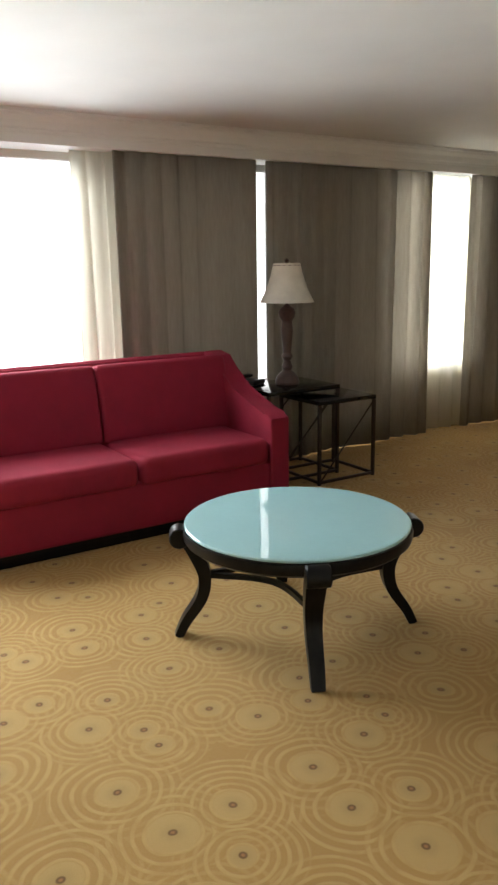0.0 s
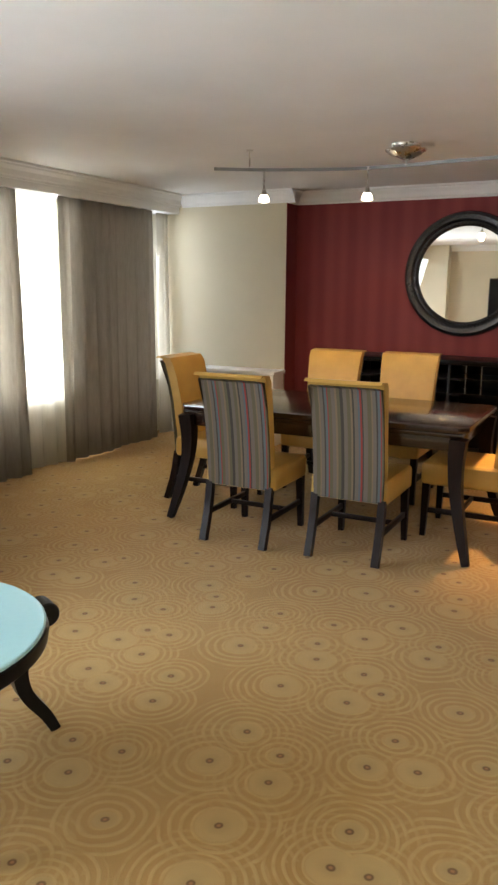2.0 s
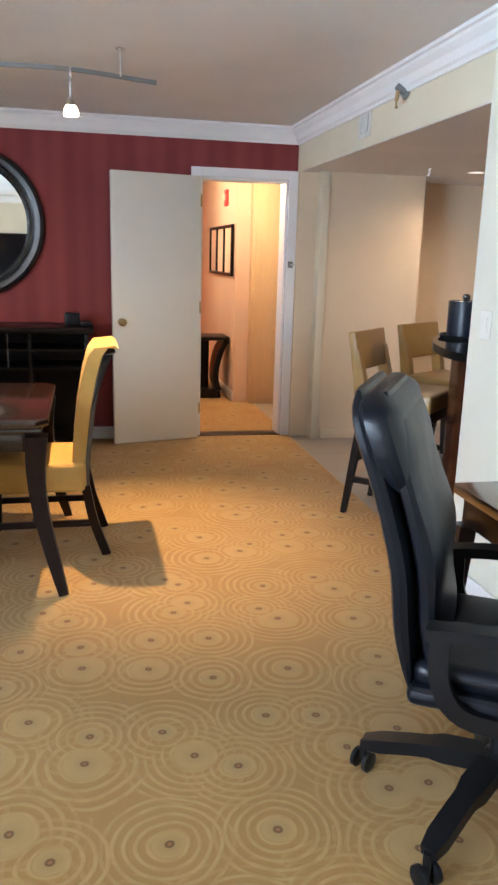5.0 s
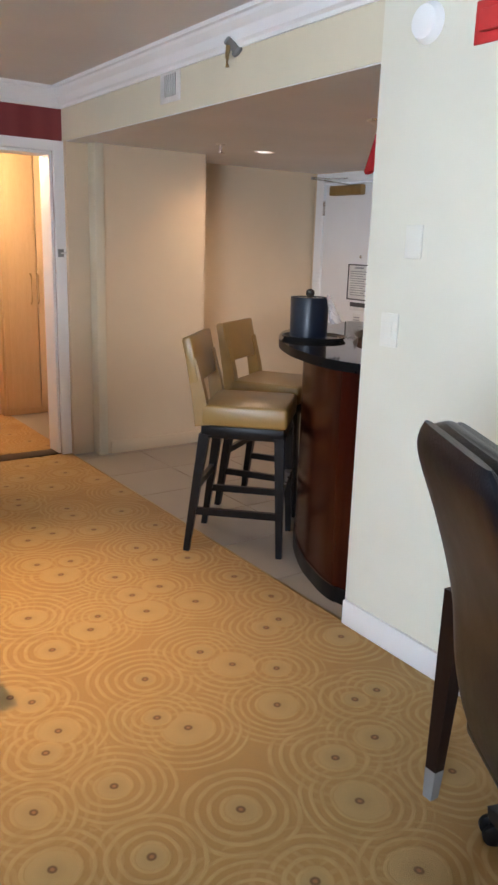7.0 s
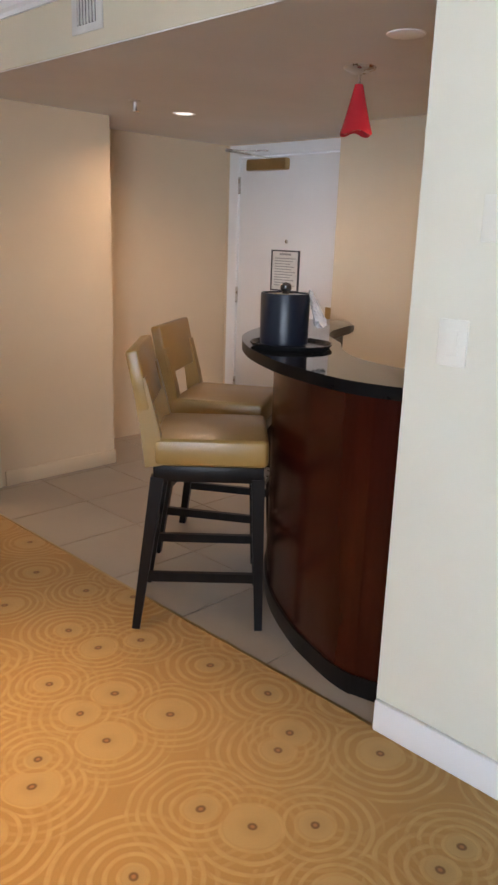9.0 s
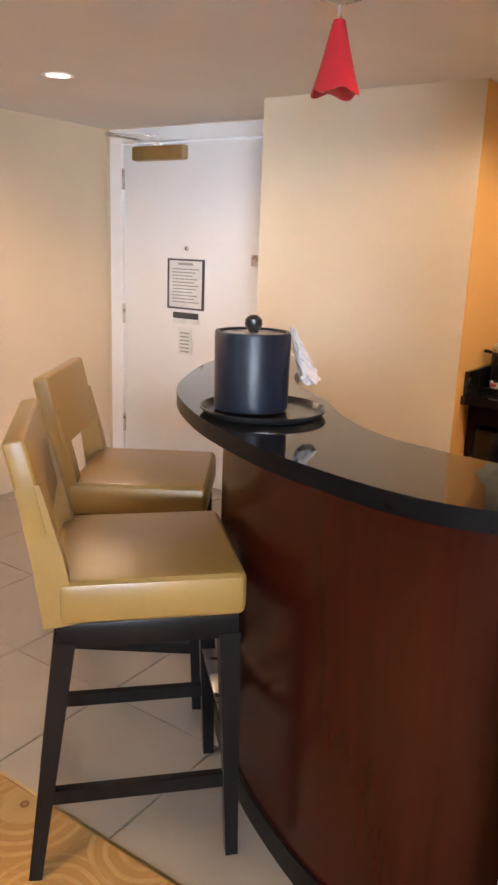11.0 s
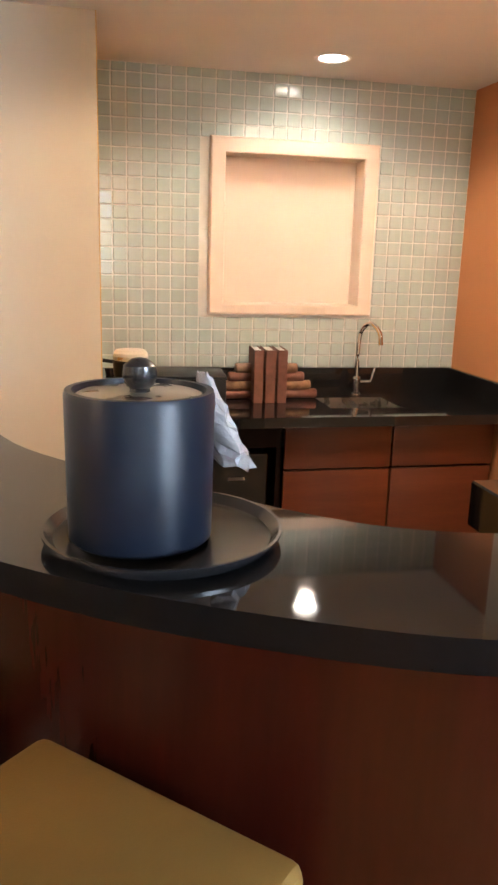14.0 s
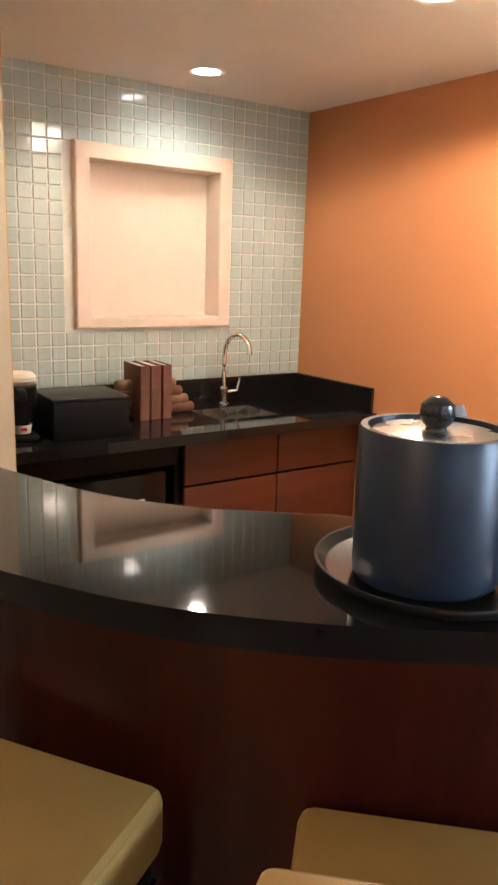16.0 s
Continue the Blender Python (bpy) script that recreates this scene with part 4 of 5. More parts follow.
# ---- work corner ----
def desk():
    e = thing("desk", at(1.0, 2.69), "dark wooden writing desk against the pale wall", "desk")
    box("top", (-0.215, -0.75, 0.715), (0.205, 0.75, 0.75), "brown_wood", 0.005, e)
    box("apron", (-0.19, -0.72, 0.62), (0.19, 0.72, 0.715), "leg_wood", 0.004, e)
    box("modesty_panel", (0.15, -0.70, 0.1), (0.17, 0.70, 0.62), "leg_wood", 0.002, e)
    for sy in (-1, 1):
        for x in (-0.19, 0.165):
            sweep("leg", [(x - 0.03 if x < 0 else x, sy * 0.70, 0.09), (x, sy * 0.70, 0.62)], [(0.036, 0.036), (0.06, 0.06)], "leg_wood", e, up=(0, 1, 0), bevel=0.004)
            sweep("foot", [(x - 0.036 if x < 0 else x, sy * 0.70, 0), (x - 0.03 if x < 0 else x, sy * 0.70, 0.09)], [(0.030, 0.030), (0.037, 0.037)], "grey", e, up=(0, 1, 0))


desk()


def office_chair():
    e = thing("office_chair", at(0.675, 2.84, 0, -31), "black leather high-backed office chair on a five-star base", "chair")
    for k in range(5):
        a = math.radians(175 + 72 * k)
        c, s = math.cos(a), math.sin(a)
        sweep("base_arm", spline([(0.03 * c, 0.03 * s, 0.145), (0.19 * c, 0.19 * s, 0.130), (0.372 * c, 0.372 * s, 0.088)], 4), [(0.07, 0.05)] * 4 + [(0.055, 0.04)] * 4 + [(0.042, 0.03)], "plastic", e, bevel=0.008)
        w = thing("caster", at(0.372 * c, 0.372 * s, 0, 175 + 72 * k + 70), "", "")
        w.parent = e
        for y in (-0.02, 0.02):
            lathe("wheel", [(0, -0.01), (0.022, -0.01), (0.030, -0.006), (0.030, 0.006), (0.022, 0.01), (0, 0.01)], "plastic", w, pose(0, y, 0.028, 90), 18)
        lathe("stem", [(0, 0.03), (0.012, 0.03), (0.012, 0.09), (0, 0.09)], "plastic", w, None, 10)
    lathe("column", [(0.035, 0.10), (0.04, 0.17), (0.028, 0.18), (0.028, 0.3), (0.022, 0.31), (0.022, 0.38), (0, 0.38)], "plastic", e)
    box("mechanism", (-0.12, -0.09, 0.37), (0.12, 0.09, 0.41), "plastic", 0.01, e)
    bm = bmesh.new()
    add_box(bm, (-0.24, -0.25, 0.405), (0.27, 0.25, 0.46), 0.025, 3)
    mesh_ob("seat", bm, "leather", e, smooth=True)
    bm = bmesh.new()
    add_box(bm, (-0.23, -0.235, 0.455), (0.28, 0.235, 0.52), 0.03, 4)
    mesh_ob("seat_cushion", bm, "leather", e, smooth=True)
    # the back: a rear shell and three padded rolls before it, bent backwards at the top
    rows = [(-0.20, 0.44), (-0.225, 0.60), (-0.245, 0.76), (-0.295, 0.93), (-0.355, 1.08), (-0.38, 1.16)]

    def pad(nm, i0, i1, off, thick, hw, bulge):
        bm = bmesh.new()
        pts = spline([(rows[i][0] + off, 0, rows[i][1]) for i in range(i0, i1)], 6)
        grid = []
        for k, p in enumerate(pts):
            u = k / (len(pts) - 1)
            w = hw * (1 - (0.34 * u ** 6 if u > 0.5 else 0.16 * (1 - 2 * u) ** 4))
            t = thick * (0.25 + 0.75 * (1 - abs(2 * u - 1) ** 5))
            ring = []
            for q in range(20):
                a = 2 * math.pi * q / 20
                ca, sa = math.cos(a), math.sin(a)
                ring.append(bm.verts.new((p.x + t * (abs(ca) ** 0.6) * (1 if ca > 0 else -1) * (1 + bulge * math.sin(u * 18) * (ca > 0)), w * (abs(sa) ** 0.5) * (1 if sa > 0 else -1), p.z)))
            grid.append(ring)
        for r0, r1 in zip(grid, grid[1:]):
            for q in range(20):
                bm.faces.new((r0[q], r0[(q + 1) % 20], r1[(q + 1) % 20], r1[q]))
        bm.faces.new(grid[0][::-1])
        bm.faces.new(grid[-1])
        bmesh.ops.bevel(bm, geom=[x for x in bm.edges if x.calc_face_angle(0) > 1.0], offset=0.012, segments=3, profile=0.5, affect="EDGES")
        mesh_ob(nm, bm, "leather", e, smooth=True)

    pad("back_shell", 0, 6, -0.035, 0.034, 0.262, 0.0)
    pad("back_cushion", 0, 6, 0.028, 0.036, 0.245, 0.22)
    pad("headrest", 3, 6, 0.008, 0.057, 0.262, 0.03)
    for s in (-1, 1):
        sweep("armrest", spline([(-0.2, s * 0.27, 0.625), (-0.05, s * 0.275, 0.64), (0.18, s * 0.275, 0.635), (0.24, s * 0.275, 0.62)], 4), (0.055, 0.03), "plastic", e, bevel=0.01)
        sweep("arm_support", spline([(-0.17, s * 0.27, 0.615), (-0.16, s * 0.27, 0.5), (-0.1, s * 0.265, 0.42), (0.05, s * 0.24, 0.395)], 5), (0.045, 0.028), "plastic", e, up=(0, 1, 0), bevel=0.006)


office_chair()


# ---- wall fittings ----
def fitting(name, y0, y1, z0, z1, mat, label, cat):
    e = thing(name, at(1.25, (y0 + y1) / 2, (z0 + z1) / 2), label, cat)
    w, h = (y1 - y0) / 2, (z1 - z0) / 2
    box("plate", (-0.007, -w, -h), (0, w, h), mat, 0.003, e)
    return e, w, h


s1, w, h = fitting("light_switch", 4.12, 4.205, 1.145, 1.265, "switch", "cream rocker light switch on the pale wall", "switch")
box("rocker", (-0.011, -0.018, -0.033), (-0.007, 0.018, 0.033), "switch", 0.002, s1)
s2, w, h = fitting("thermostat", 4.04, 4.115, 1.455, 1.565, "switch", "plain cream control plate on the pale wall", "control")
v, w, h = fitting("air_vent", 5.69, 5.89, 2.155, 2.31, "vent", "small square metal air vent under the crown moulding", "vent")
box("opening", (-0.0085, -0.06, -0.05), (-0.0072, 0.06, 0.05), "slot", 0, v)
boxes("slat", [((-0.014, -0.057 + k * 0.02, -0.05), (-0.008, -0.05 + k * 0.02, 0.05)) for k in range(6)], "vent", 0, v)
a, w, h = fitting("fire_alarm", 3.74, 3.9, 2.08, 2.2, "alarm", "small red fire alarm box on the pale wall", "alarm")
box("lens", (-0.03, -0.05, -0.03), (-0.007, 0.05, 0.03), "alarm", 0.006, a)


def detector():
    e = thing("smoke_detector", at(1.25, 4.09, 2.18) @ pose(0, 0, 0, 0, -90), "round white smoke detector on the pale wall", "detector")
    lathe("body", [(0, 0.035), (0.035, 0.035), (0.05, 0.03), (0.06, 0.012), (0.062, 0)], "white", e)


detector()


def wall_spot():
    e = thing("sprinkler", at(1.25, 5.19, 2.285), "small brass and grey sprinkler head below the moulding", "sprinkler")
    lathe("body", [(0, 0), (0.03, 0), (0.03, 0.012), (0.018, 0.02), (0.018, 0.07), (0, 0.075)], "grey", e, pose(0, 0, 0, 0, -60), 16)
    sweep("link", [(-0.05, 0, 0.03), (-0.058, 0, -0.03), (-0.056, 0, -0.07)], 0.010, "brass", e)


wall_spot()


def ceiling_sprinkler():
    e = thing("sprinkler", at(2.03, 6.56, SOFF), "small metal sprinkler head on the low ceiling", "sprinkler")
    lathe("body", [(0.03, 0), (0.03, -0.006), (0.01, -0.01), (0.01, -0.05), (0.028, -0.053), (0.028, -0.056), (0, -0.058)], "steel", e, None, 16)


ceiling_sprinkler()
for x, y in DOWN:
    e = thing("ceiling_lamp", at(x, y, SOFF - 0.003), "round recessed lamp in the low ceiling", "ceiling lamp", "recessed lamps")
    lathe("ring", [(0.048, -0.001), (0.062, -0.004), (0.066, -0.001), (0.066, 0.002)], "white", e)
    lathe("lens", [(0, -0.0015), (0.048, -0.0015), (0.048, 0.002)], "downlight" if y < 5 else "dim_lens", e)


def ceiling_disc():
    e = thing("ceiling_speaker", at(1.76, 4.74, SOFF - 0.003), "flat round white cover in the low ceiling", "cover")
    lathe("cover", [(0, -0.006), (0.05, -0.006), (0.062, -0.003), (0.064, 0.002)], "white", e)


ceiling_disc()


def pendant():
    e = thing("pendant_lamp", at(2.07, 5.16, SOFF), "tapered red glass pendant lamp hung over the bar", "lamp")
    lathe("rose", [(0, -0.03), (0.02, -0.028), (0.06, -0.012), (0.065, 0)], "steel", e)
    sweep("cord", [(0, 0, -0.03), (0, 0, -0.07)], 0.006, "steel", e)
    bm = bmesh.new()
    n = 48
    tops = []
    for r, z, wav in ((0.016, -0.065, 0), (0.03, -0.12, 0.02), (0.05, -0.195, 0.03), (0.066, -0.245, 0.07), (0.060, -0.245, 0.07), (0.044, -0.195, 0.03), (0.012, -0.07, 0)):
        ring = []
        for i in range(n):
            a = 2 * math.pi * i / n
            f = 1 + wav * math.cos(4 * a)
            ring.append(bm.verts.new((r * f * math.cos(a), r * f * math.sin(a), z - (0.008 * wav / 0.07) * math.cos(4 * a))))
        tops.append(ring)
    for p, q in zip(tops, tops[1:]):
        for i in range(n):
            j = (i + 1) % n
            bm.faces.new((p[i], p[j], q[j], q[i]))
    mesh_ob("shade", bm, "pendant", e, smooth=True)


pendant()

# ---- the bar ----
OUTER = [(1.32, 4.305), (1.282, 4.45), (1.28, 4.57), (1.308, 4.71), (1.368, 4.90), (1.512, 5.168), (1.72, 5.41), (1.95, 5.56), (2.22, 5.68), (2.48, 5.725)]
INNER = [(2.50, 5.43), (2.19, 5.315), (1.985, 5.165), (1.94, 5.07), (1.74, 4.89), (1.63, 4.72), (1.59, 4.5), (1.58, 4.305)]


def bar():
    e = thing("bar_counter", at(0, 0), "curved dark veneered bar with a polished black granite top", "bar")
    out = [tuple(p.xy) for p in spline([(x, y, 0) for x, y in OUTER], 24)]
    inn = [tuple(p.xy) for p in spline([(x, y, 0) for x, y in INNER[:3]], 5)] + [tuple(p.xy) for p in spline([(x, y, 0) for x, y in INNER[3:]], 6)]
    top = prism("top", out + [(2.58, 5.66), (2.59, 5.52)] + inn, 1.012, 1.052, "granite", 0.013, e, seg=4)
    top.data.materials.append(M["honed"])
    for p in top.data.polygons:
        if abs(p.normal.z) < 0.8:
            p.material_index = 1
    o2 = [(x + 0.06, y) if i < 28 else (x + 0.05 + 0.03 * min(1, i / 120), y - 0.11 * min(1, i / 136)) for i, (x, y) in enumerate(out[:-24])]
    i2 = [(x - 0.0, y) for x, y in o2]
    base = o2 + [(x + 0.13, y - 0.13) for x, y in reversed(o2[32:])] + [(o2[0][0] + 0.16, 4.45), (o2[0][0] + 0.16, 4.305)]
    prism("body", base, 0.0, 1.012, "bar_wood", 0, e)
    prism("plinth", [(x - 0.008, y + 0.004) for x, y in o2] + [(x + 0.02, y - 0.02) for x, y in reversed(o2)], 0.0, 0.07, "black_wood", 0.002, e)
    boxes("splash", [((1.62, 4.303, 0.86), (2.14, 4.375, 0.962))], "granite", 0.004, e)


bar()


def ice_bucket():
    e = thing("ice_bucket", at(1.645, 5.11, 1.0605), "dark vinyl ice bucket with a lid and round black knob", "bucket")
    lathe("body", [(0, 0), (0.087, 0), (0.091, 0.004), (0.093, 0.184), (0.091, 0.19), (0.083, 0.19), (0.081, 0.182), (0.081, 0.174), (0, 0.172)], "bucket", e, n=48)
    lathe("lid", [(0, 0.175), (0.079, 0.175), (0.079, 0.183), (0.075, 0.185), (0, 0.187)], "steel", e, n=48)
    lathe("knob", [(0, 0.184), (0.014, 0.184), (0.012, 0.19), (0.018, 0.196), (0.0215, 0.206), (0.02, 0.219), (0.01, 0.227), (0, 0.229)], "tray", e, n=24)


def tray():
    ob = lathe("serving_tray", [(0, 0.002), (0.134, 0.002), (0.141, 0.004), (0.152, 0.016), (0.156, 0.016), (0.155, 0.011), (0.145, 0.0), (0, 0.0)], "tray", None, at(1.655, 5.08, 1.0535), 56)
    bpy.context.view_layer.update()
    tagged(ob, "round black serving tray on the granite bar", "tray")


def bag():
    bm = bmesh.new()
    rnd = random.Random(3)
    rings = []
    for i in range(12):
        u = i / 11
        r = 0.010 + 0.032 * u ** 0.9
        rings.append([bm.verts.new((0.05 * u + r * 0.6 * math.cos(a) * rnd.uniform(0.75, 1.2), r * math.sin(a) * rnd.uniform(0.8, 1.2), 0.20 - 0.125 * u + rnd.uniform(-0.005, 0.005))) for a in [2 * math.pi * k / 14 for k in range(14)]])
    for a, b in zip(rings, rings[1:]):
        for k in range(14):
            bm.faces.new((a[k], a[(k + 1) % 14], b[(k + 1) % 14], b[k]))
    ob = mesh_ob("plastic_bag", bm, "bag", None, at(1.688, 5.026, 1.062, -65), False)
    s = ob.modifiers.new("thickness", "SOLIDIFY")
    s.thickness = 0.002
    tagged(ob, "crumpled clear plastic bag hanging from the ice bucket", "bag")


tray()
ice_bucket()
bag()


def bar_stool(m):
    """Faces +x."""
    e = thing("bar_stool", m, "mustard leather bar stool with a low back and black legs", "stool", "stools at the bar")
    bm = bmesh.new()
    add_box(bm, (-0.20, -0.215, 0.645), (0.215, 0.215, 0.75), 0.022, 3)
    mesh_ob("seat", bm, "olive", e, smooth=True)
    box("frame", (-0.20, -0.20, 0.585), (0.20, 0.20, 0.645), "black_wood", 0.004, e)
    for s in (-1, 1):
        bm = bmesh.new()
        add_sweep(bm, [(-0.19, s * 0.185, 0.645), (-0.215, s * 0.185, 0.8), (-0.25, s * 0.185, 0.96)], [(0.05, 0.075), (0.05, 0.065), (0.05, 0.05)], up=(1, 0, 0))
        bmesh.ops.bevel(bm, geom=[x for x in bm.edges if x.calc_face_angle(0) > 0.7], offset=0.008, segments=2, profile=0.5, affect="EDGES")
        mesh_ob("back_post", bm, "olive", e, smooth=True)
        sweep("leg", [(-0.265, s * 0.20, 0), (-0.185, s * 0.18, 0.6)], [(0.03, 0.03), (0.048, 0.048)], "black_wood", e, up=(0, 1, 0), bevel=0.004)
        sweep("leg", [(0.20, s * 0.195, 0), (0.18, s * 0.18, 0.6)], [(0.03, 0.03), (0.048, 0.048)], "black_wood", e, up=(0, 1, 0), bevel=0.004)
        sweep("stretcher", [(-0.235, s * 0.192, 0.21), (0.19, s * 0.19, 0.21)], (0.022, 0.035), "black_wood", e)
    sweep("stretcher", [(0.19, -0.19, 0.33), (0.19, 0.19, 0.33)], (0.022, 0.035), "black_wood", e)
    box("foot_plate", (0.172, -0.165, 0.348), (0.208, 0.165, 0.352), "steel", 0.001, e)
    sweep("stretcher", [(-0.222, -0.19, 0.33), (-0.222, 0.19, 0.33)], (0.022, 0.035), "black_wood", e)
    bm = bmesh.new()
    add_box(bm, (-0.024, -0.212, -0.11), (0.024, 0.212, 0.11), 0.012, 3)
    mesh_ob("backrest", bm, "olive", e, pose(-0.252, 0, 0.952, 0, -12), True)
    return e


stool = bar_stool(at(1.40, 5.24, 0, -44))
copy_thing(stool, at(1.885, 5.675, 0, -57))


# ---- kitchenette ----
def kitchen_unit():
    e = thing("kitchen_counter", at(0, 0), "reddish wooden kitchenette unit with black granite counter and small sink", "counter")
    X0, X1, Y0, Y1 = 3.26, 3.795, 3.605, 5.125
    boxes("top", [((X0, Y0, 0.825), (3.42, Y1, 0.862)), ((3.42, Y0, 0.825), (3.66, 3.98, 0.862)), ((3.42, 4.27, 0.825), (3.66, Y1, 0.862)), ((3.66, Y0, 0.825), (X1, Y1, 0.862))], "granite", 0, e)
    boxes("splash", [((3.775, Y0 + 0.02, 0.862), (X1, Y1, 0.965)), ((X0 + 0.02, Y0, 0.862), (X1, Y0 + 0.02, 0.965)), ((X0 + 0.02, Y1 - 0.02, 0.862), (3.775, Y1, 0.965))], "granite", 0.003, e)
    boxes("body", [((3.38, Y0, 0.09), (X1, Y0 + 0.02, 0.825)), ((3.38, 4.47, 0.09), (X1, 4.49, 0.825)), ((3.38, 5.10, 0.0), (X1, Y1, 0.825)), ((3.36, Y0 + 0.02, 0.09), (X1, 4.47, 0.11)), ((3.36, 4.49, 0.73), (3.40, 5.10, 0.825)), ((3.74, 3.64, 0.1), (X1, 5.1, 0.62))], "leg_wood", 0, e)
    box("plinth", (3.42, Y0, 0.0), (X1, 4.47, 0.09), "black_wood", 0, e)
    for i in range(2):
        y0 = 3.625 + i * 0.425
        d = box("door", (3.342, y0, 0.11), (3.36, y0 + 0.418, 0.64), "cabinet_wood", 0.003, e)
        box("drawer", (3.342, y0, 0.648), (3.36, y0 + 0.418, 0.815), "cabinet_wood", 0.003, e)
    boxes("sink", [((3.42, 3.98, 0.70), (3.66, 4.27, 0.705)), ((3.418, 3.978, 0.70), (3.422, 4.272, 0.858)), ((3.658, 3.978, 0.70), (3.662, 4.272, 0.858)), ((3.422, 3.978, 0.70), (3.658, 3.982, 0.858)), ((3.422, 4.268, 0.70), (3.658, 4.272, 0.858))], "steel", 0, e)


kitchen_unit()


def fridge():
    e = thing("mini_fridge", at(3.42, 4.80), "small dark refrigerator under the kitchenette counter", "refrigerator")
    box("body", (0.0, -0.28, 0.01), (0.31, 0.29, 0.70), "plastic", 0.006, e)
    box("door", (-0.035, -0.28, 0.02), (-0.004, 0.29, 0.70), "screen", 0.006, e)
    box("badge", (-0.038, -0.19, 0.60), (-0.0355, -0.13, 0.61), "steel", 0, e)


fridge()


def faucet():
    e = thing("faucet", at(3.70, 4.075, 0.862), "tall brushed nickel gooseneck faucet at the sink", "faucet")
    lathe("base", [(0.026, 0), (0.026, 0.008), (0.018, 0.014), (0.018, 0.07), (0.012, 0.08), (0, 0.08)], "chrome", e, n=20)
    sweep("spout", spline([(0, 0, 0.05), (0, 0, 0.22), (-0.015, -0.01, 0.28), (-0.055, -0.03, 0.30), (-0.095, -0.05, 0.27), (-0.105, -0.055, 0.22)], 6), 0.010, "chrome", e, n=12)
    sweep("lever", [(0, -0.01, 0.055), (-0.01, -0.06, 0.06), (-0.012, -0.075, 0.115)], 0.006, "chrome", e)


faucet()


def coffee_maker():
    e = thing("coffee_maker", at(3.50, 5.02, 0.862, -8), "black rounded single-cup coffee maker with a cream lid", "coffee maker")
    lathe("body", [(0, 0), (0.058, 0), (0.06, 0.006), (0.058, 0.1), (0.062, 0.13), (0.064, 0.168), (0.06, 0.174), (0, 0.174)], "plastic", e, n=28)
    box("base", (-0.10, -0.05, 0.0), (-0.02, 0.05, 0.022), "plastic", 0.009, e)
    box("arm", (-0.085, -0.016, 0.128), (-0.03, 0.016, 0.168), "plastic", 0.008, e)
    lathe("band", [(0.05, 0.174), (0.063, 0.175), (0.064, 0.188), (0.05, 0.189)], "steel", e, n=28)
    lathe("lid", [(0, 0.189), (0.061, 0.189), (0.062, 0.2), (0.052, 0.211), (0.02, 0.215), (0, 0.215)], "switch", e, n=28)
    sweep("lever", [(0.0, 0.055, 0.165), (-0.01, 0.10, 0.172)], (0.02, 0.012), "plastic", e)
    lathe("cup", [(0, 0.023), (0.027, 0.023), (0.032, 0.052), (0.03, 0.052), (0.025, 0.027), (0, 0.027)], "paper", e, at(-0.068, 0), 20)
    box("cup_print", (-0.1015, -0.010, 0.034), (-0.096, 0.010, 0.044), "alarm", 0.001, e)


coffee_maker()


def tea_box():
    e = thing("storage_box", at(3.46, 4.815, 0.862, -4), "plain black lidded box on the granite counter", "box")
    box("body", (-0.12, -0.13, 0), (0.12, 0.13, 0.125), "plastic", 0.004, e)
    box("lid", (-0.122, -0.132, 0.1255), (0.122, 0.132, 0.137), "plastic", 0.004, e)


tea_box()


def bookend_set():
    for i, (dx, w) in enumerate(((0, 0.036), (0.0, 0.04), (0.0, 0.036))):
        y = 4.525 - i * 0.047
        e = thing("book", at(3.62, y, 0.862, -4), "upright brown cloth-bound book on the counter", "book", "books on the counter")
        boxes("cover", [((-0.08, -w / 2, 0), (0.08, -w / 2 + 0.003, 0.205)), ((-0.08, w / 2 - 0.003, 0), (0.08, w / 2, 0.205)), ((-0.085, -w / 2, 0), (-0.0802, w / 2, 0.205))], "book", 0.001, e)
        box("pages", (-0.0798, -w / 2 + 0.0032, 0.003), (0.076, w / 2 - 0.0032, 0.2), "paper", 0, e)
    for s, y in ((1, 4.605), (-1, 4.355)):
        e = thing("bookend", at(3.63, y, 0.862), "carved brown bookend shaped as a stack of rolls", "bookend", "bookends on the counter")
        for k in range(4):
            hw = 0.085 - 0.016 * k
            yy = -s * 0.012 * k
            lathe("roll", [(0, -hw), (0.016, -hw), (0.02, -hw + 0.006), (0.02, hw - 0.006), (0.016, hw), (0, hw)], "leaf" if k % 2 else "book", e, pose(0, yy, 0.022 + k * 0.034, 0, 90, 90), 16)


bookend_set()


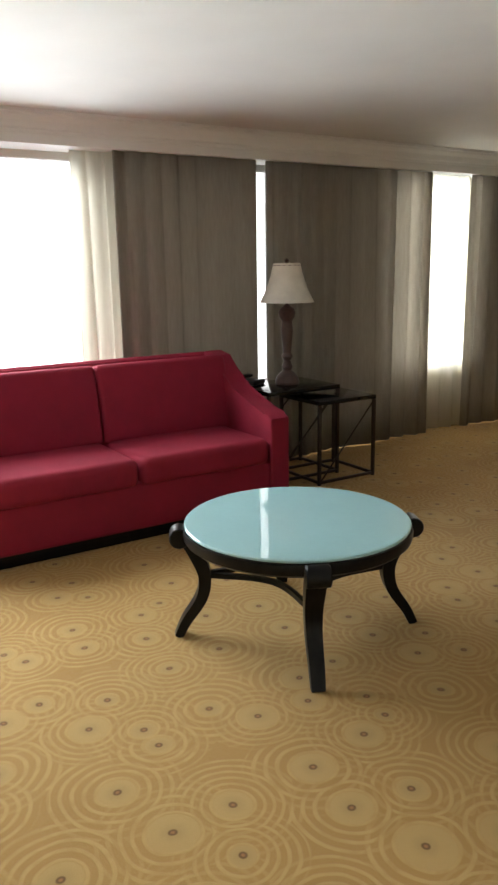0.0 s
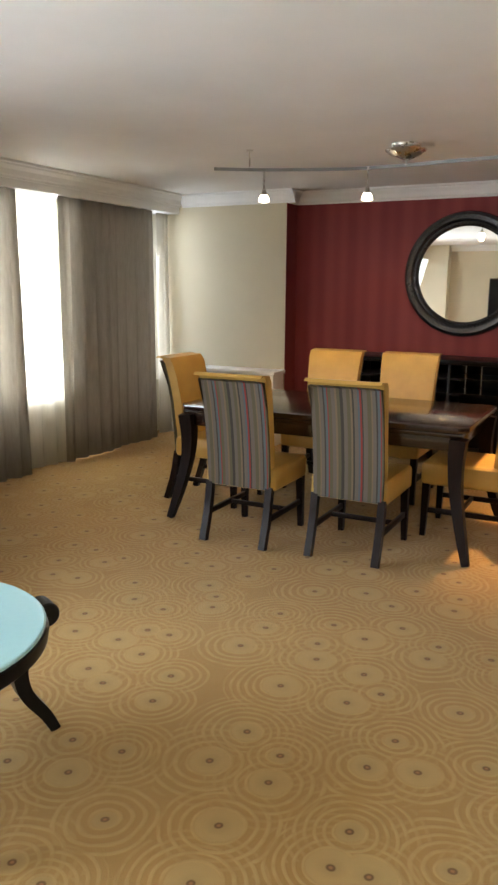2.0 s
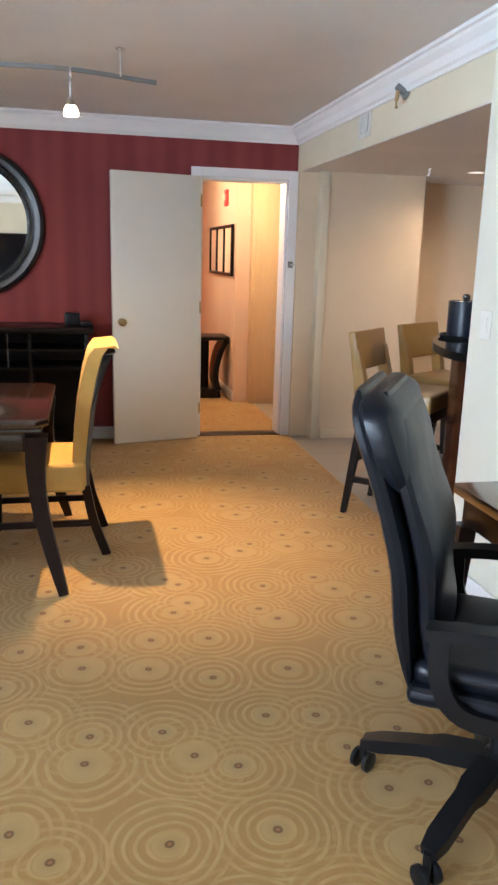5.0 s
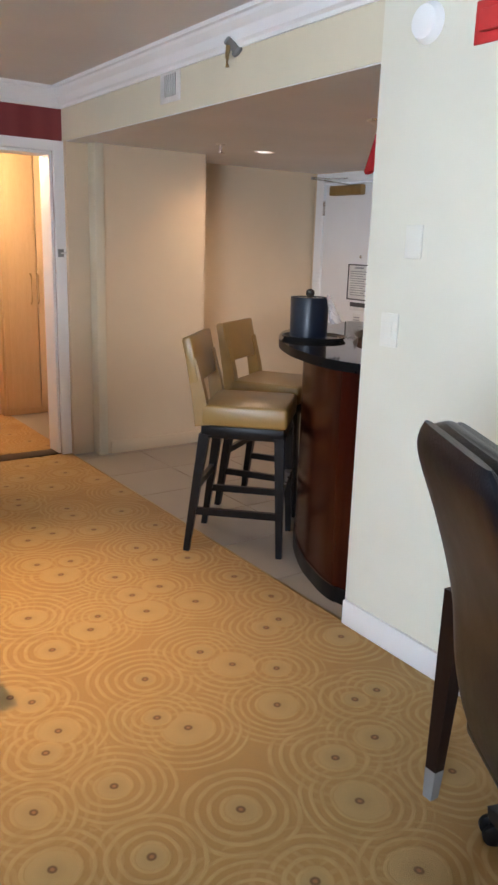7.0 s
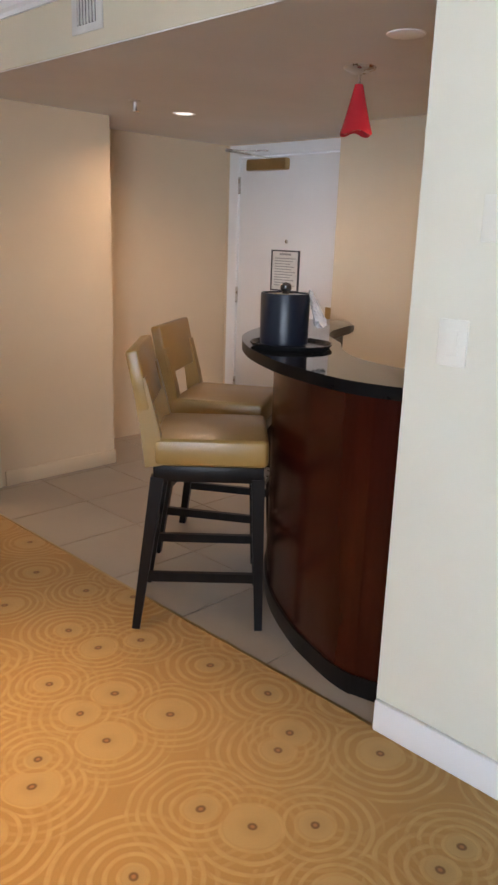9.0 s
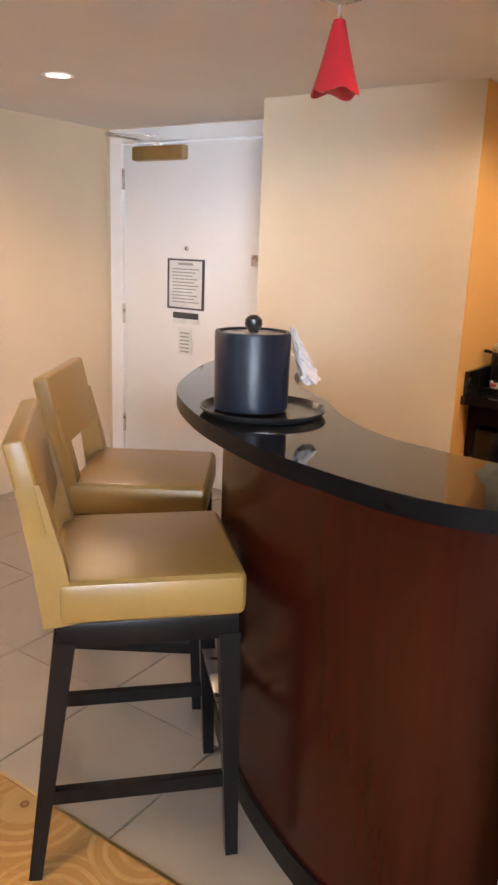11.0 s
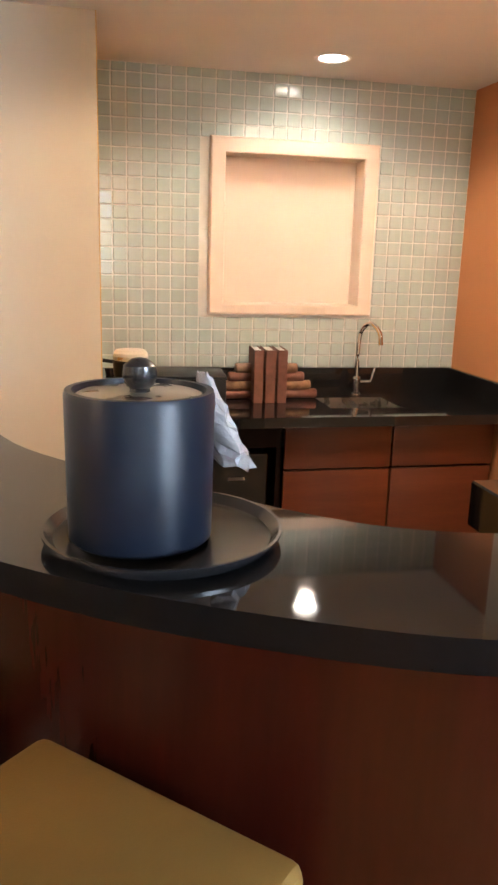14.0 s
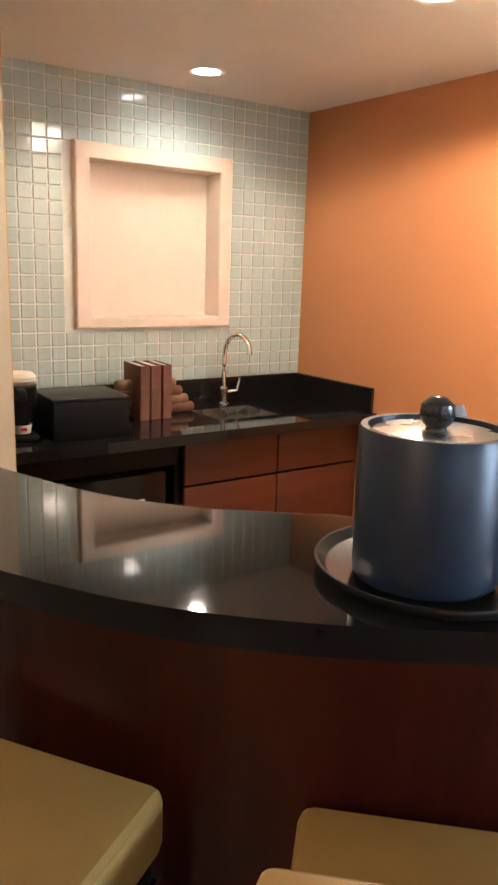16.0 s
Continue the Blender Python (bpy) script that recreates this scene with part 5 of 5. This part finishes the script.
def niche():
    e = thing("display_niche", at(3.80, 4.35, 1.523), "empty shallow cream display frame on the tiled wall", "frame")
    H, W, T = 0.34, 0.345, 0.062
    bm = bmesh.new()
    loops = []
    for x, dy, z0, z1 in ((0, 0, 0, 0), (-0.024, 0.002, 0.002, 0.002), (-0.028, 0.008, 0.008, 0.008), (-0.028, T - 0.004, T * 0.7 - 0.004, T - 0.004), (-0.022, T, T * 0.7, T), (0.085, T + 0.001, T * 0.7 + 0.001, T + 0.001), (0.09, T + 0.001, T * 0.7 + 0.001, T + 0.001)):
        loops.append([bm.verts.new(p) for p in ((x, -W + dy, -H + z0), (x, W - dy, -H + z0), (x, W - dy, H - z1), (x, -W + dy, H - z1))])
    for a, b in zip(loops, loops[1:]):
        for k in range(4):
            bm.faces.new((a[k], a[(k + 1) % 4], b[(k + 1) % 4], b[k]))
    mesh_ob("frame", bm, "niche", e)
    box("back", (0.08, -W + T + 0.001, -H + T * 0.7 + 0.001), (0.088, W - T - 0.001, H - T - 0.001), "niche", 0, e)


niche()

# ---- pieces: floor tiles and wall tiles ----
floor_bar = bpy.data.objects["floor_bar"]
proto = {}


def piece(name, size, mat, parent, loc):
    key = (name, size)
    if key not in proto:
        bm = bmesh.new()
        add_box(bm, tuple(-v / 2 for v in size), tuple(v / 2 for v in size), min(size) * 0.3 if name == "tile" else 0.002)
        d = bpy.data.meshes.new(name)
        bm.to_mesh(d)
        bm.free()
        d.materials.append(M[mat])
        proto[key] = d
    ob = new(name, proto[key])
    ob.location = loc
    ob.parent = parent
    return ob


S = 0.457
for i in range(6):
    for j in range(10):
        x0, y0 = 1.252 + i * S, 3.4 + j * S
        x1, y1 = min(x0 + S - 0.004, 4.15), min(y0 + S - 0.004, 7.75)
        if x1 - x0 > 0.05 and y1 - y0 > 0.05:
            piece("floor_tile", (round(x1 - x0, 3), round(y1 - y0, 3), 0.012), "floor_tile", floor_bar, ((x0 + x1) / 2, (y0 + y1) / 2, -0.006))

wall_tiles = bpy.data.objects["wall_kitchen_back"]
TW, TH, G = 0.0525, 0.0485, 0.004
spots = []
for i in range(27):
    for j in range(24):
        y = 3.628 + i * (TW + G)
        z = 0.965 + TH / 2 + j * (TH + G)
        if z - TH / 2 > SOFF - 0.004 or (abs(y - 4.35) < 0.345 + TW * 0.3 and abs(z - 1.523) < 0.34 + TH * 0.3):
            continue
        spots.append((y, z))
tilt = random.Random(11)
near = sorted(spots, key=lambda p: abs(p[0] - 4.75) + abs(p[1] - 1.5))
for y, z in near[:300]:
    t = piece("tile", (0.008, TW, TH), "tile", wall_tiles, (3.8012, y, z))
    t.rotation_euler = (0, tilt.gauss(0, 0.007), tilt.gauss(0, 0.007))
bm = bmesh.new()
for y, z in near[300:]:
    add_box(bm, (3.7972, y - TW / 2, z - TH / 2), (3.8052, y + TW / 2, z + TH / 2), 0.0022)
tagged(mesh_ob("tiles", bm, "tile", wall_tiles), kind="stuff")
